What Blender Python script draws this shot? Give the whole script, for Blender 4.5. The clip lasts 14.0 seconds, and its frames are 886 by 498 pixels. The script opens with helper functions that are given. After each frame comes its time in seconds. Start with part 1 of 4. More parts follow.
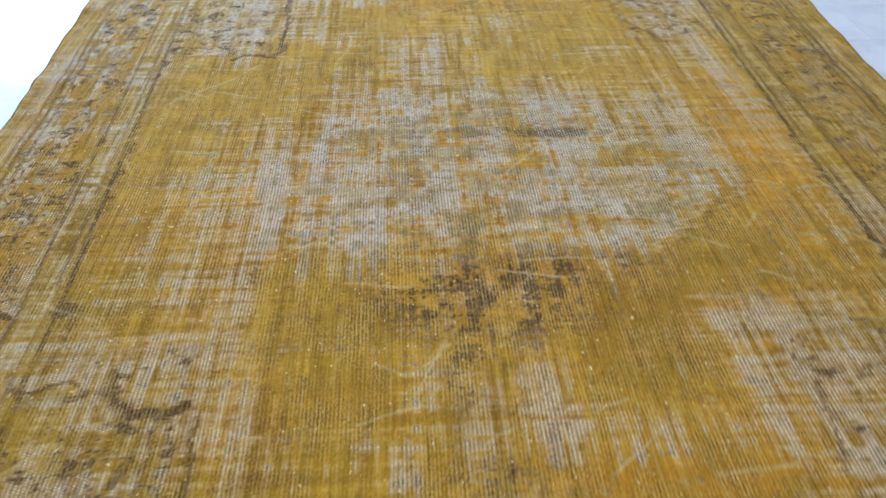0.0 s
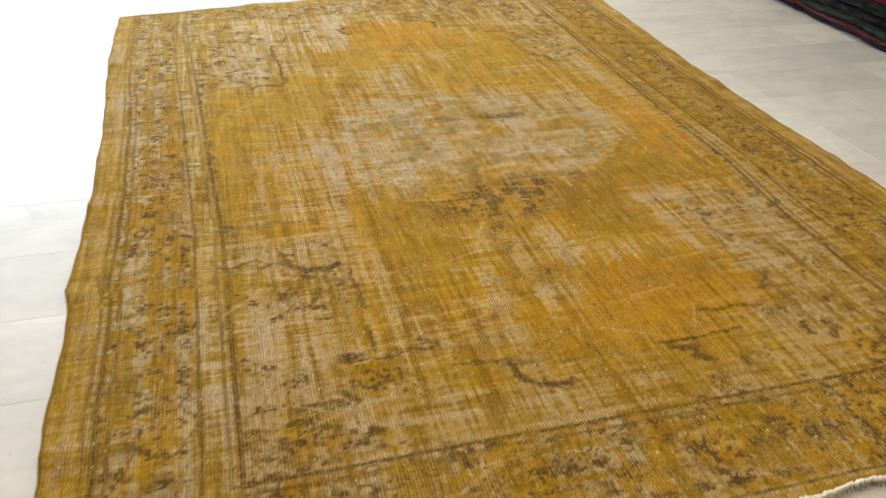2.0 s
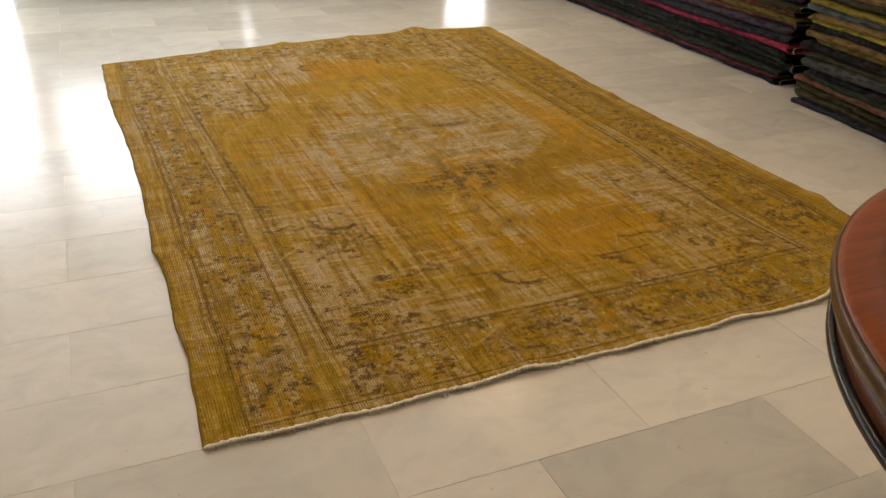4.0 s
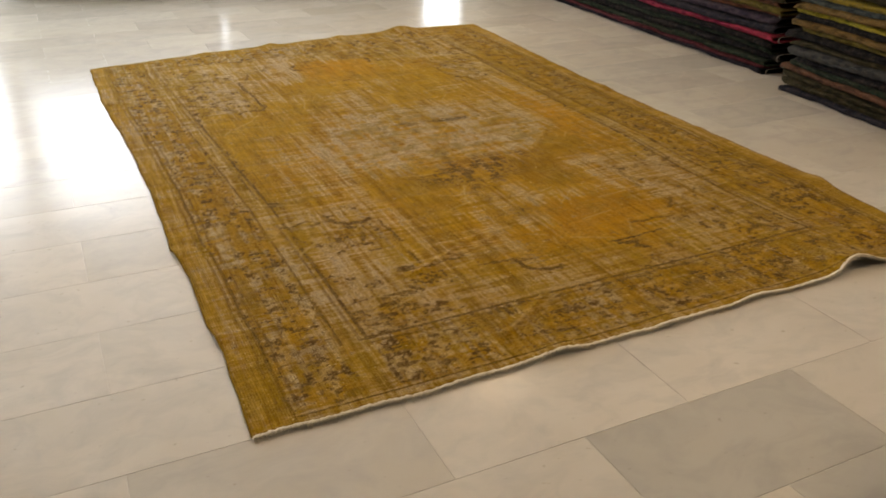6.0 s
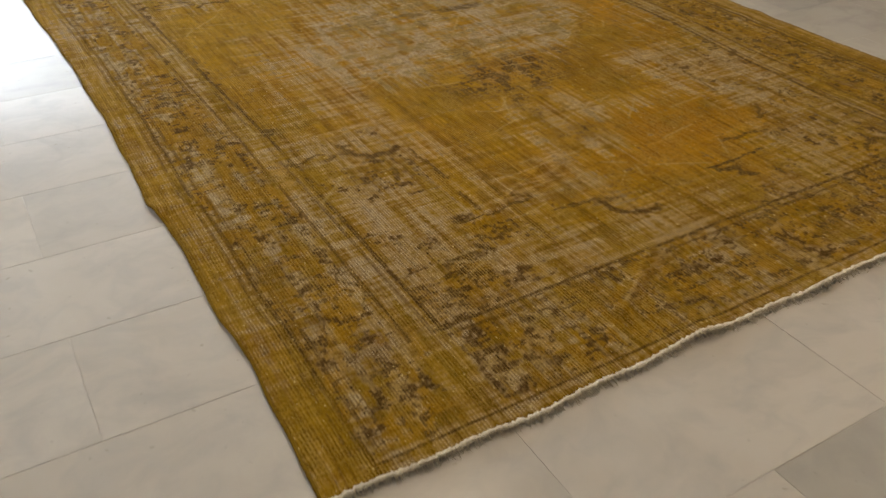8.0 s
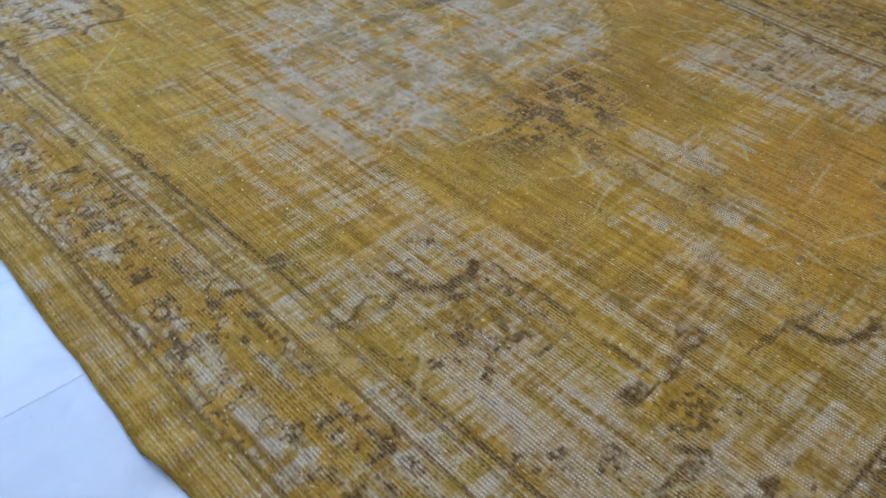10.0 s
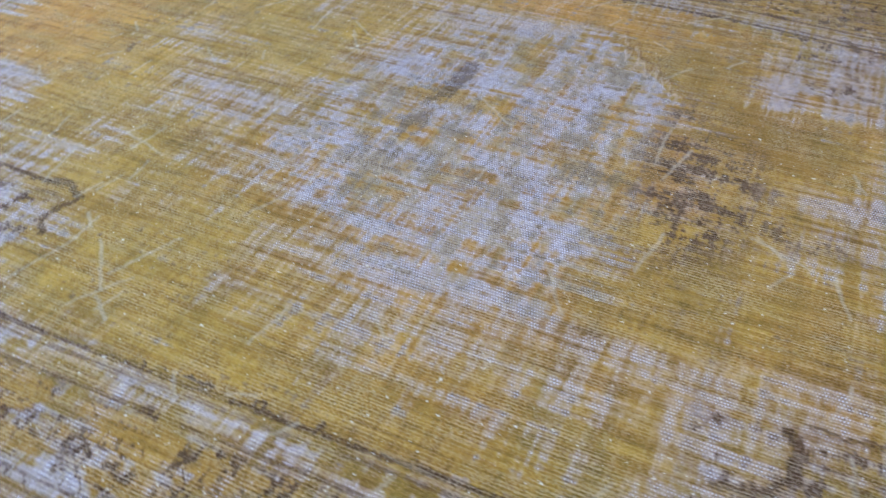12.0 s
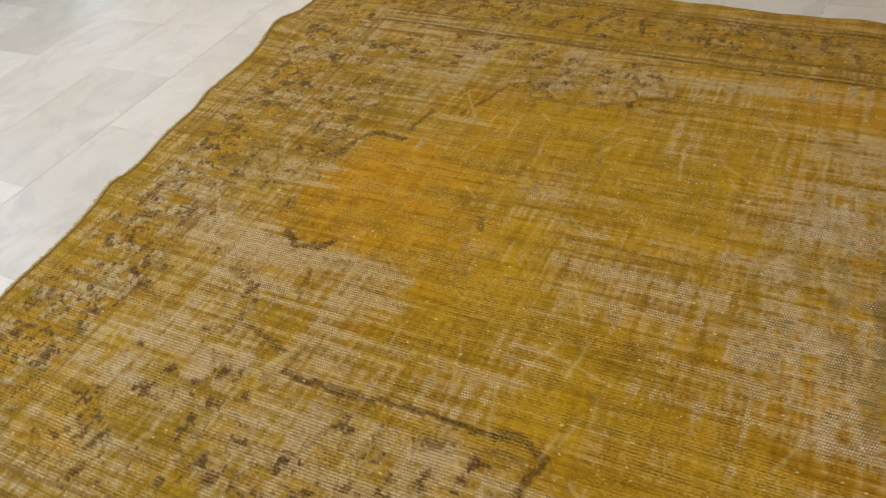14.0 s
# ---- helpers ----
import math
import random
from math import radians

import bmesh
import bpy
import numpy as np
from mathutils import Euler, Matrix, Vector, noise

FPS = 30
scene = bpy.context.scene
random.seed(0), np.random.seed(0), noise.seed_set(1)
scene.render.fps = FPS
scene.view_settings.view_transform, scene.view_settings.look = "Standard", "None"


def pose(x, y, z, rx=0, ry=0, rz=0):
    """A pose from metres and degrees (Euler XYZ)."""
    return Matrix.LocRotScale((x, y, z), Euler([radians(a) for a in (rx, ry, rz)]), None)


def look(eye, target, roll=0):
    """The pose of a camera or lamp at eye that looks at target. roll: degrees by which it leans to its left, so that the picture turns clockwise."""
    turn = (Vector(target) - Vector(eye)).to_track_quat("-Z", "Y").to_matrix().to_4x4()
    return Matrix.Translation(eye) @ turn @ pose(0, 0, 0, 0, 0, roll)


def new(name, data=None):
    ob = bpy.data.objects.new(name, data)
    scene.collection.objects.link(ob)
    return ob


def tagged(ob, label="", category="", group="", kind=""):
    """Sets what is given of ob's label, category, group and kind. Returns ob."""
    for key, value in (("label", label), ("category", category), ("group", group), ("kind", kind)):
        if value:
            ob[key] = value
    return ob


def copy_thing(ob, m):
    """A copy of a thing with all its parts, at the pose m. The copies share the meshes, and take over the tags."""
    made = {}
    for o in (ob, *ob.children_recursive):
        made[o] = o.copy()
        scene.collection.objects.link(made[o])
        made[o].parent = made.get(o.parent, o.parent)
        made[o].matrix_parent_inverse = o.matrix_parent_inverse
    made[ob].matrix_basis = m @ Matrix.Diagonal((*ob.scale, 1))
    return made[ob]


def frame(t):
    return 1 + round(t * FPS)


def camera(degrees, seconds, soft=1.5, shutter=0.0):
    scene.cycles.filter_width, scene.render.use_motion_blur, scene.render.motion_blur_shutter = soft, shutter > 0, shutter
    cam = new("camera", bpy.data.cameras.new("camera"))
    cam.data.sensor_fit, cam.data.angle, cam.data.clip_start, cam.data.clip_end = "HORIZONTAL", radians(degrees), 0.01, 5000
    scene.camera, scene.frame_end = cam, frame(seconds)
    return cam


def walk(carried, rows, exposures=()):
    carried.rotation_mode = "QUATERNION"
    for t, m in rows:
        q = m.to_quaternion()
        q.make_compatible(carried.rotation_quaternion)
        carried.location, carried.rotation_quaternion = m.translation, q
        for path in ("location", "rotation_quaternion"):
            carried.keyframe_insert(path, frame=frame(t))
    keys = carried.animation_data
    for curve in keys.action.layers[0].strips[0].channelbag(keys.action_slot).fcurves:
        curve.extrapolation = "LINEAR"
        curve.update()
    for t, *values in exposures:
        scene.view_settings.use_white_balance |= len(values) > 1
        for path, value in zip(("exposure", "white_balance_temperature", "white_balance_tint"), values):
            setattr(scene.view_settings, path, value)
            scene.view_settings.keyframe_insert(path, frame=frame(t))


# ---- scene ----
# The rug's near left corner is the origin; x runs along its near edge, y along its left side.
cam = camera(56.4, 14.0, soft=1.5, shutter=0.35)
PATH = [
    (0, (1.005, 0.027, 1.01), (1.071, 1.23, 0.115), 0.2),
    (0.5, (0.93, -0.201, 1.036), (1.071, 1.015, 0.169), -6.6),
    (1, (0.714, -0.375, 1.049), (1.077, 0.828, 0.229), -1.8),
    (1.5, (0.544, -0.573, 1.086), (1.012, 0.614, 0.298), 1.2),
    (2, (0.42, -0.832, 1.118), (0.765, 0.413, 0.355), 1),
    (2.5, (0.23, -1.045, 1.14), (0.63, 0.205, 0.414), 2.3),
    (3, (0.062, -1.223, 1.18), (0.525, 0.022, 0.485), 1.7),
    (3.5, (-0.025, -1.404, 1.193), (0.477, -0.163, 0.515), 2),
    (3.7, (-0.053, -1.48, 1.204), (0.458, -0.243, 0.527), 1.5),
    (5.8, (-0.196, -1.507, 1.19), (0.401, -0.295, 0.539), 0.6),
    (6, (-0.242, -1.46, 1.174), (0.338, -0.249, 0.505), 0.2),
    (6.5, (-0.34, -1.367, 1.151), (0.243, -0.191, 0.425), 0.5),
    (7, (-0.336, -1.261, 1.1), (0.253, -0.112, 0.336), 1.7),
    (7.2, (-0.32, -1.17, 1.078), (0.262, -0.033, 0.292), 1.1),
    (9.3, (-0.169, -0.143, 1.045), (0.537, 0.763, 0.08), -0.1),
    (9.5, (-0.153, -0.035, 1.05), (0.535, 0.861, 0.064), -1.6),
    (10, (-0.184, 0.18, 1.034), (0.594, 1.004, 0.049), 0.6),
    (10.5, (-0.269, 0.429, 1.055), (0.634, 1.114, 0.074), 1.3),
    (11, (-0.241, 0.629, 1.01), (0.66, 1.311, 0.025), -0.8),
    (11.5, (-0.212, 0.891, 1.027), (0.664, 1.569, 0.016), -4.9),
    (12, (-0.24, 1.096, 1.017), (0.772, 1.599, 0.032), -0.9),
    (12.5, (-0.271, 1.32, 1.072), (0.793, 1.794, 0.127), -2.8),
    (13, (-0.192, 1.553, 1.059), (0.818, 2.153, 0.126), -5.3),
    (13.5, (-0.122, 1.813, 1.134), (0.83, 2.483, 0.189), -8.9),
    (14, (-0.13, 2.032, 1.177), (0.857, 2.617, 0.211), -8.1),
]
EXPOSURES = [
    (0.0, 0.80, 4700, 17), (0.4, 0.68, 5050, 15), (1.0, 0.66, 4600, 14), (1.5, 1.02, 5700, 13), (2.2, 0.65, 7100, 14), (3.0, 0.17, 8200, 18), (3.6, 0.10, 8600, 20), (6.0, 0.06, 8500, 20), (6.6, -0.03, 8600, 20), (7.2, -0.25, 8700, 20),
    (9.3, 0.28, 4950, 12), (9.7, 0.38, 4850, 13), (10.0, 0.58, 4300, 18), (10.5, 0.78, 3950, 30), (11.0, 0.95, 4150, 35), (11.5, 0.90, 3950, 36), (12.0, 0.90, 3800, 34), (12.6, 0.90, 3700, 34), (13.0, 0.90, 4950, 32), (13.3, 0.70, 6900, 26), (13.6, 0.55, 7100, 25), (14.0, 0.24, 6900, 18),
]
walk(cam, [(t, look(eye, target, roll)) for t, eye, target, roll in PATH], EXPOSURES)

# ---------------------------------------------------------------- light
world = bpy.data.worlds.new("sky")
scene.world = world
world.use_nodes = True
wn = world.node_tree.nodes
sky = wn.new("ShaderNodeTexSky")
sky.sky_type, sky.sun_disc, sky.sun_elevation, sky.sun_rotation = "NISHITA", False, radians(40), radians(160)
world.node_tree.links.new(sky.outputs[0], wn["Background"].inputs["Color"])
wn["Background"].inputs["Strength"].default_value = 0.12

ROOM = (-3.6, 4.7, -3.4, 6.6, 2.9)            # x0, x1, y0, y1, height
WINDOWS = [(-3.3, -0.60, 0.06, 2.15), (-0.51, 1.92, 0.40, 2.15), (2.00, 2.42, 0.82, 1.42), (3.36, 3.90, 0.22, 0.74)]            # x0, x1, z0, z1 in the north wall


def area_lamp(name, m, w, h, watts, colour):
    data = bpy.data.lights.new(name, "AREA")
    data.shape, data.size, data.size_y, data.energy, data.color = "RECTANGLE", w, h, watts, colour
    ob = new(name, data)
    ob.matrix_world = m
    return ob


for (wx0, wx1, wz0, wz1), watts in zip(WINDOWS, (94, 98, 5, 6)):
    area_lamp("window_daylight", pose((wx0 + wx1) / 2, ROOM[3] + 0.2, (wz0 + wz1) / 2, -90, 0, 0),
              wx1 - wx0, wz1 - wz0, watts, (0.64, 0.82, 1.0))
DOWNLIGHTS = [(1.05, 1.3), (-1.4, 2.4), (2.6, 3.6), (1.1, -0.6), (3.4, -0.4), (1.5, 4.3)]
for lx, ly in DOWNLIGHTS:
    data = bpy.data.lights.new("downlight_glow", "SPOT")
    data.energy, data.color, data.spot_size, data.spot_blend, data.shadow_soft_size = 81, (1.0, 0.87, 0.66), radians(150), 0.9, 0.28
    new("downlight_glow", data).matrix_world = pose(lx, ly, ROOM[4] - 0.03)


# ---------------------------------------------------------------- node helpers
class Nodes:
    def __init__(self, name, rough=0.6, spec=0.5):
        self.mat = bpy.data.materials.new(name)
        self.mat.use_nodes = True
        self.tree = self.mat.node_tree
        self.bsdf = self.tree.nodes["Principled BSDF"]
        self.bsdf.inputs["Roughness"].default_value = rough
        self.bsdf.inputs["Specular IOR Level"].default_value = spec

    def put(self, socket, value):
        if isinstance(value, bpy.types.NodeSocket):
            self.tree.links.new(value, socket)
        else:
            socket.default_value = value

    def node(self, kind, out=0, props=(), **ins):
        n = self.tree.nodes.new(kind)
        for k, v in props:
            if k == "op":
                n.operation = v
            elif k == "blend":
                n.blend_type = v
            elif k == "bands":
                n.bands_direction = v
            elif k == "attr":
                n.attribute_name = v
            elif k == "feature":
                n.feature = v
        for k, v in ins.items():
            key = int(k[1:]) if k[0] == "i" and k[1:].isdigit() else k.replace("_", " ")
            self.put(n.inputs[key], v)
        return n.outputs[out]

    def coords(self, scale=(1, 1, 1)):
        return self.node("ShaderNodeMapping", Vector=self.node("ShaderNodeTexCoord", 3), Scale=scale)

    def noise(self, vec, scale, detail=4, rough=0.55, distort=0.0):
        return self.node("ShaderNodeTexNoise", 0, Vector=vec, Scale=scale, Detail=detail, Roughness=rough, Distortion=distort)

    def math(self, op, a, b=0.0):
        return self.node("ShaderNodeMath", 0, (("op", op),), i0=a, i1=b)

    def ramp(self, fac, lo, hi, a=0.0, b=1.0):
        return self.node("ShaderNodeMapRange", 0, (), i0=fac, i1=lo, i2=hi, i3=a, i4=b)

    def mix(self, fac, a, b, blend="MIX"):
        n = self.tree.nodes.new("ShaderNodeMix")
        n.data_type, n.blend_type = "RGBA", blend
        self.put(n.inputs[0], fac)
        for s, v in ((n.inputs[6], a), (n.inputs[7], b)):
            self.put(s, v if isinstance(v, bpy.types.NodeSocket) else (*v, 1))
        return n.outputs[2]

    def bump(self, height, strength, dist):
        n = self.tree.nodes.new("ShaderNodeBump")
        n.inputs["Strength"].default_value, n.inputs["Distance"].default_value = strength, dist
        self.put(n.inputs["Height"], height)
        self.tree.links.new(n.outputs[0], self.bsdf.inputs["Normal"])

    def colour(self, c):
        self.put(self.bsdf.inputs["Base Color"], c if isinstance(c, bpy.types.NodeSocket) else (*c, 1))


def world_coords(n, scale=(1, 1, 1), rnd=0.0):
    """Position, shifted for each object by its random number."""
    pos = n.node("ShaderNodeNewGeometry", 0)
    if rnd:
        r = n.node("ShaderNodeObjectInfo", 5)
        off = n.node("ShaderNodeCombineXYZ", 0, (), i0=n.math("MULTIPLY", r, rnd), i1=n.math("MULTIPLY", r, rnd * 1.7), i2=0.0)
        pos = n.node("ShaderNodeVectorMath", 0, (("op", "ADD"),), i0=pos, i1=off)
    return n.node("ShaderNodeMapping", Vector=pos, Scale=scale)


def marble(name, base, dark, vein):
    n = Nodes(name, 0.22, 0.6)
    p = world_coords(n, (1, 1, 1), 37.0)
    warp = n.node("ShaderNodeVectorMath", 0, (("op", "ADD"),), i0=p, i1=n.node("ShaderNodeVectorMath", 0, (("op", "SCALE"),), i0=n.node("ShaderNodeTexNoise", 1, Vector=p, Scale=3.0, Detail=3.0), Scale=0.35))
    big = n.noise(warp, 2.2, 4, 0.55)
    cloud = n.noise(n.node("ShaderNodeMapping", Vector=warp, Scale=(1.0, 1.8, 1.0)), 7.0, 5, 0.6)
    c = n.mix(n.ramp(big, 0.35, 0.68), base, dark)
    c = n.mix(n.ramp(cloud, 0.46, 0.72, 0.0, 0.6), c, vein)
    thin = n.math("ABSOLUTE", n.math("SUBTRACT", n.noise(warp, 1.6, 5, 0.6), 0.5))
    c = n.mix(n.ramp(thin, 0.0, 0.03, 0.25, 0.0), c, vein)
    dust = n.noise(p, 45.0, 2, 0.5)
    c = n.mix(n.ramp(dust, 0.70, 0.80, 0.0, 0.5), c, (0.22, 0.19, 0.15))
    tone = n.ramp(n.node("ShaderNodeObjectInfo", 5), 0, 1, 0.88, 1.05)
    c = n.mix(1.0, c, n.node("ShaderNodeCombineColor", 0, (), i0=tone, i1=tone, i2=tone), "MULTIPLY")
    n.colour(c)
    n.put(n.bsdf.inputs["Roughness"], n.ramp(big, 0.2, 0.8, 0.17, 0.25))
    return n.mat


MARBLE = marble("marble", (0.56, 0.52, 0.46), (0.50, 0.455, 0.39), (0.42, 0.395, 0.365))
MARBLE_GREY = marble("grey_marble", (0.435, 0.41, 0.365), (0.47, 0.44, 0.39), (0.36, 0.345, 0.315))


def plain(name, col, rough=0.6, spec=0.5, grain=20.0, vary=0.15, metal=0.0, bump=0.1):
    n = Nodes(name, rough, spec)
    p = n.coords()
    f = n.noise(p, grain, 5, 0.6)
    low = tuple(c * (1 - vary) for c in col)
    c = n.mix(n.ramp(f, 0.3, 0.7), low, col)
    c = n.mix(n.math("MULTIPLY", n.ramp(n.noise(p, grain * 0.12, 3), 0.4, 0.7), vary), c, low)
    n.colour(c)
    n.bsdf.inputs["Metallic"].default_value = metal
    n.bump(f, bump, 0.004)
    return n.mat


GROUT = plain("grout", (0.56, 0.525, 0.47), 0.5)
PLASTER = plain("plaster", (0.72, 0.69, 0.63), 0.75, 0.3, 9.0, 0.06)
CEILING = plain("ceiling_paint", (0.8, 0.79, 0.76), 0.8, 0.3, 9.0, 0.05)
ALU = plain("dark_frame_paint", (0.08, 0.08, 0.085), 0.4, 0.5, 30, 0.1)
BRASS = plain("downlight_trim", (0.75, 0.74, 0.72), 0.3, 0.5, 30, 0.1, 1.0)
COTTON = plain("cotton", (0.78, 0.70, 0.54), 0.9, 0.2, 160.0, 0.35, bump=0.6)

SELVEDGE = plain("selvedge_cord", (0.22, 0.205, 0.18), 0.9, 0.1, 120.0, 0.4, bump=0.5)
COTTON_DYED = plain("dyed_cotton", (0.40, 0.27, 0.085), 0.9, 0.2, 160.0, 0.4, bump=0.6)
BINDING = plain("binding_wool", (0.28, 0.16, 0.014), 0.95, 0.05, 240.0, 0.5, bump=0.7)


def glass():
    n = Nodes("window_glass", 0.02, 0.5)
    n.colour((0.97, 0.98, 0.98))
    n.bsdf.inputs["Transmission Weight"].default_value = 1.0
    n.bsdf.inputs["IOR"].default_value = 1.03
    return n.mat


GLASS = glass()


def bulb():
    n = Nodes("lamp_lens", 0.4)
    n.colour((0.9, 0.85, 0.75))
    n.bsdf.inputs["Emission Color"].default_value = (1.0, 0.78, 0.52, 1)
    n.bsdf.inputs["Emission Strength"].default_value = 14.0
    return n.mat


BULB = bulb()


def wood(name, dark, light, rough):
    n = Nodes(name, rough, 0.12)
    p = n.coords((1.0, 14.0, 14.0))
    g = n.noise(p, 5.0, 7, 0.62, 0.6)
    fine = n.noise(n.coords((3.0, 90.0, 90.0)), 5.0, 3, 0.6)
    c = n.mix(n.ramp(g, 0.32, 0.68), dark, light)
    c = n.mix(n.math("MULTIPLY", n.ramp(fine, 0.5, 0.75), 0.5), c, tuple(v * 0.45 for v in dark))
    n.colour(c)
    n.bsdf.inputs["Coat Weight"].default_value = 0.04
    n.bsdf.inputs["Coat Roughness"].default_value = 0.12
    n.bump(fine, 0.06, 0.002)
    return n.mat


WOOD_RED = wood("mahogany_band", (0.13, 0.028, 0.007), (0.22, 0.052, 0.012), 0.34)
WOOD_DARK = wood("mahogany_field", (0.060, 0.014, 0.004), (0.11, 0.027, 0.006), 0.45)
WOOD_RIM = wood("walnut_rim", (0.05, 0.022, 0.008), (0.10, 0.045, 0.016), 0.28)
WOOD_BLACK = wood("ebonised_moulding", (0.010, 0.007, 0.006), (0.02, 0.014, 0.011), 0.2)


def kilim_cloth():
    """Woven wool; the dye is the object's own colour, with darker and greyer threads."""
    n = Nodes("kilim_wool", 0.95, 0.05)
    p = world_coords(n, (1, 1, 1), 11.0)
    col = n.node("ShaderNodeObjectInfo", 1)
    blot = n.noise(p, 9.0, 4, 0.6)
    weave = n.noise(n.node("ShaderNodeMapping", Vector=p, Scale=(1.0, 0.35, 2.2)), 190.0, 2, 0.6)
    c = n.mix(n.ramp(n.noise(p, 60.0, 4, 0.7), 0.42, 0.62, 0.0, 0.55), col, n.mix(0.75, col, (0.085, 0.07, 0.055)))
    c = n.mix(n.ramp(blot, 0.38, 0.7, 0.0, 0.7), c, n.mix(1.0, col, (0.38, 0.36, 0.36), "MULTIPLY"))
    c = n.mix(n.ramp(n.noise(p, 34.0, 3, 0.6), 0.56, 0.7, 0.0, 0.4), c, n.mix(0.5, col, (0.075, 0.058, 0.04)))
    figure = n.node("ShaderNodeTexVoronoi", 0, Vector=n.node("ShaderNodeMapping", Vector=p, Scale=(1.0, 0.55, 1.6)), Scale=26.0)
    c = n.mix(n.ramp(figure, 0.50, 0.25, 0.0, 0.8), c, n.mix(1.0, col, (0.22, 0.24, 0.30), "MULTIPLY"))
    c = n.mix(n.ramp(weave, 0.45, 0.75, 0.0, 0.55), c, n.mix(1.0, col, (1.9, 1.85, 1.8), "MULTIPLY"))
    n.colour(c)
    n.bsdf.inputs["Sheen Weight"].default_value = 0.0
    n.bump(n.math("ADD", weave, n.noise(p, 55.0, 3, 0.6)), 0.9, 0.006)
    return n.mat


KILIM = kilim_cloth()


def rug_pile():
    """Worn, over-dyed wool: the dyes lie on the mesh; ridges of the warp, knots and pale flecks are added here."""
    n = Nodes("rug_pile", 0.8, 0.1)
    pos = n.node("ShaderNodeNewGeometry", 0)
    dye = n.node("ShaderNodeAttribute", 0, (("attr", "dye"),))
    wear = n.node("ShaderNodeAttribute", 2, (("attr", "wear"),))
    stretched = lambda sx, sy: n.node("ShaderNodeMapping", Vector=pos, Scale=(sx, sy, 1))
    times = lambda a, b: n.math("MULTIPLY", a, b)
    bend = times(n.math("SUBTRACT", n.noise(stretched(1, 0.25), 6.0, 3), 0.5), 0.02)
    bend2 = times(n.math("SUBTRACT", n.noise(stretched(0.4, 1), 7.0, 3), 0.5), 0.02)
    sep = n.tree.nodes.new("ShaderNodeSeparateXYZ")
    n.put(sep.inputs[0], pos)
    x, y = n.math("ADD", sep.outputs[0], bend), n.math("ADD", sep.outputs[1], bend2)
    wave = lambda v, period: n.math("ADD", times(n.math("SINE", times(v, 2 * math.pi / period)), 0.5), 0.5)
    ridge = wave(x, 0.0066)
    knot = wave(n.math("ADD", y, times(n.math("ROUND", n.math("DIVIDE", x, 0.0066)), 0.0024)), 0.0050)
    patch = n.noise(stretched(1, 0.5), 16.0, 5, 0.65)
    show = n.ramp(patch, 0.40, 0.64, 0.06, 0.9)
    dash = n.ramp(n.noise(stretched(1.0, 0.22), 150.0, 2, 0.6), 0.36, 0.6, 0.25, 1.0)
    light = n.mix(0.62, dye, (0.46, 0.315, 0.10))
    deep = n.mix(1.0, dye, (0.40, 0.34, 0.22), "MULTIPLY")
    # pale crests of the warp and the dark furrows between them
    c = n.mix(times(times(n.ramp(ridge, 0.5, 0.9), show), times(dash, 0.8)), dye, light)
    c = n.mix(times(times(n.ramp(ridge, 0.45, 0.08), times(show, dash)), 0.75), c, deep)
    long_streak = n.noise(stretched(1.0, 0.06), 120.0, 3, 0.6)
    c = n.mix(n.ramp(long_streak, 0.54, 0.72, 0.0, 0.35), c, light)
    c = n.mix(n.ramp(long_streak, 0.46, 0.3, 0.0, 0.5), c, deep)
    # bare foundation: cotton dots on the crossings, the gaps' shade mixed into the colour
    bare = n.ramp(wear, 0.28, 0.85)
    uneven = n.ramp(n.noise(stretched(1, 1), 75.0, 3, 0.65), 0.36, 0.58, 0.15, 1.0)
    dots = times(n.ramp(ridge, 0.25, 0.8), n.ramp(knot, 0.25, 0.8))
    c = n.mix(times(times(dots, uneven), n.ramp(bare, 0, 1, 0.0, 0.75)), c, (0.53, 0.44, 0.30))
    gaps = times(n.ramp(dots, 0.12, 0.0), uneven)
    c = n.mix(times(gaps, n.ramp(bare, 0, 1, 0.0, 0.7)), c, deep)
    knots = n.noise(stretched(1.0, 0.6), 300.0, 2, 0.65)
    c = n.mix(times(n.ramp(knots, 0.52, 0.64), n.ramp(show, 0, 1, 0.15, 0.6)), c, light)
    c = n.mix(times(n.ramp(knots, 0.46, 0.34), n.ramp(show, 0, 1, 0.25, 0.7)), c, deep)
    fleck = n.noise(stretched(1, 0.6), 120.0, 2, 0.5)
    c = n.mix(times(n.ramp(fleck, 0.69, 0.75), 0.65), c, (0.62, 0.48, 0.22))
    n.colour(c)
    n.put(n.bsdf.inputs["Specular IOR Level"], n.ramp(wear, 0.25, 1.0, 0.02, 0.09))
    n.put(n.bsdf.inputs["Roughness"], n.ramp(wear, 0.25, 1.0, 0.9, 0.7))
    n.bsdf.inputs["Sheen Weight"].default_value = 0.02
    h = n.math("ADD", times(ridge, 0.7), times(knots, 0.5))
    n.bump(h, 0.35, 0.002)
    return n.mat


PILE = rug_pile()


# ---------------------------------------------------------------- mesh helpers
def obj(name, bm, mat, parent=None, smooth=False):
    me = bpy.data.meshes.new(name)
    bm.normal_update()
    bm.to_mesh(me)
    bm.free()
    for m in (mat if isinstance(mat, (list, tuple)) else (mat,)):
        me.materials.append(m)
    if smooth:
        me.polygons.foreach_set("use_smooth", [True] * len(me.polygons))
    ob = new(name, me)
    ob.parent = parent
    return ob


def part(name, bm, mat, parent, label="", smooth=False):
    return tagged(obj(name, bm, mat, parent, smooth), label)


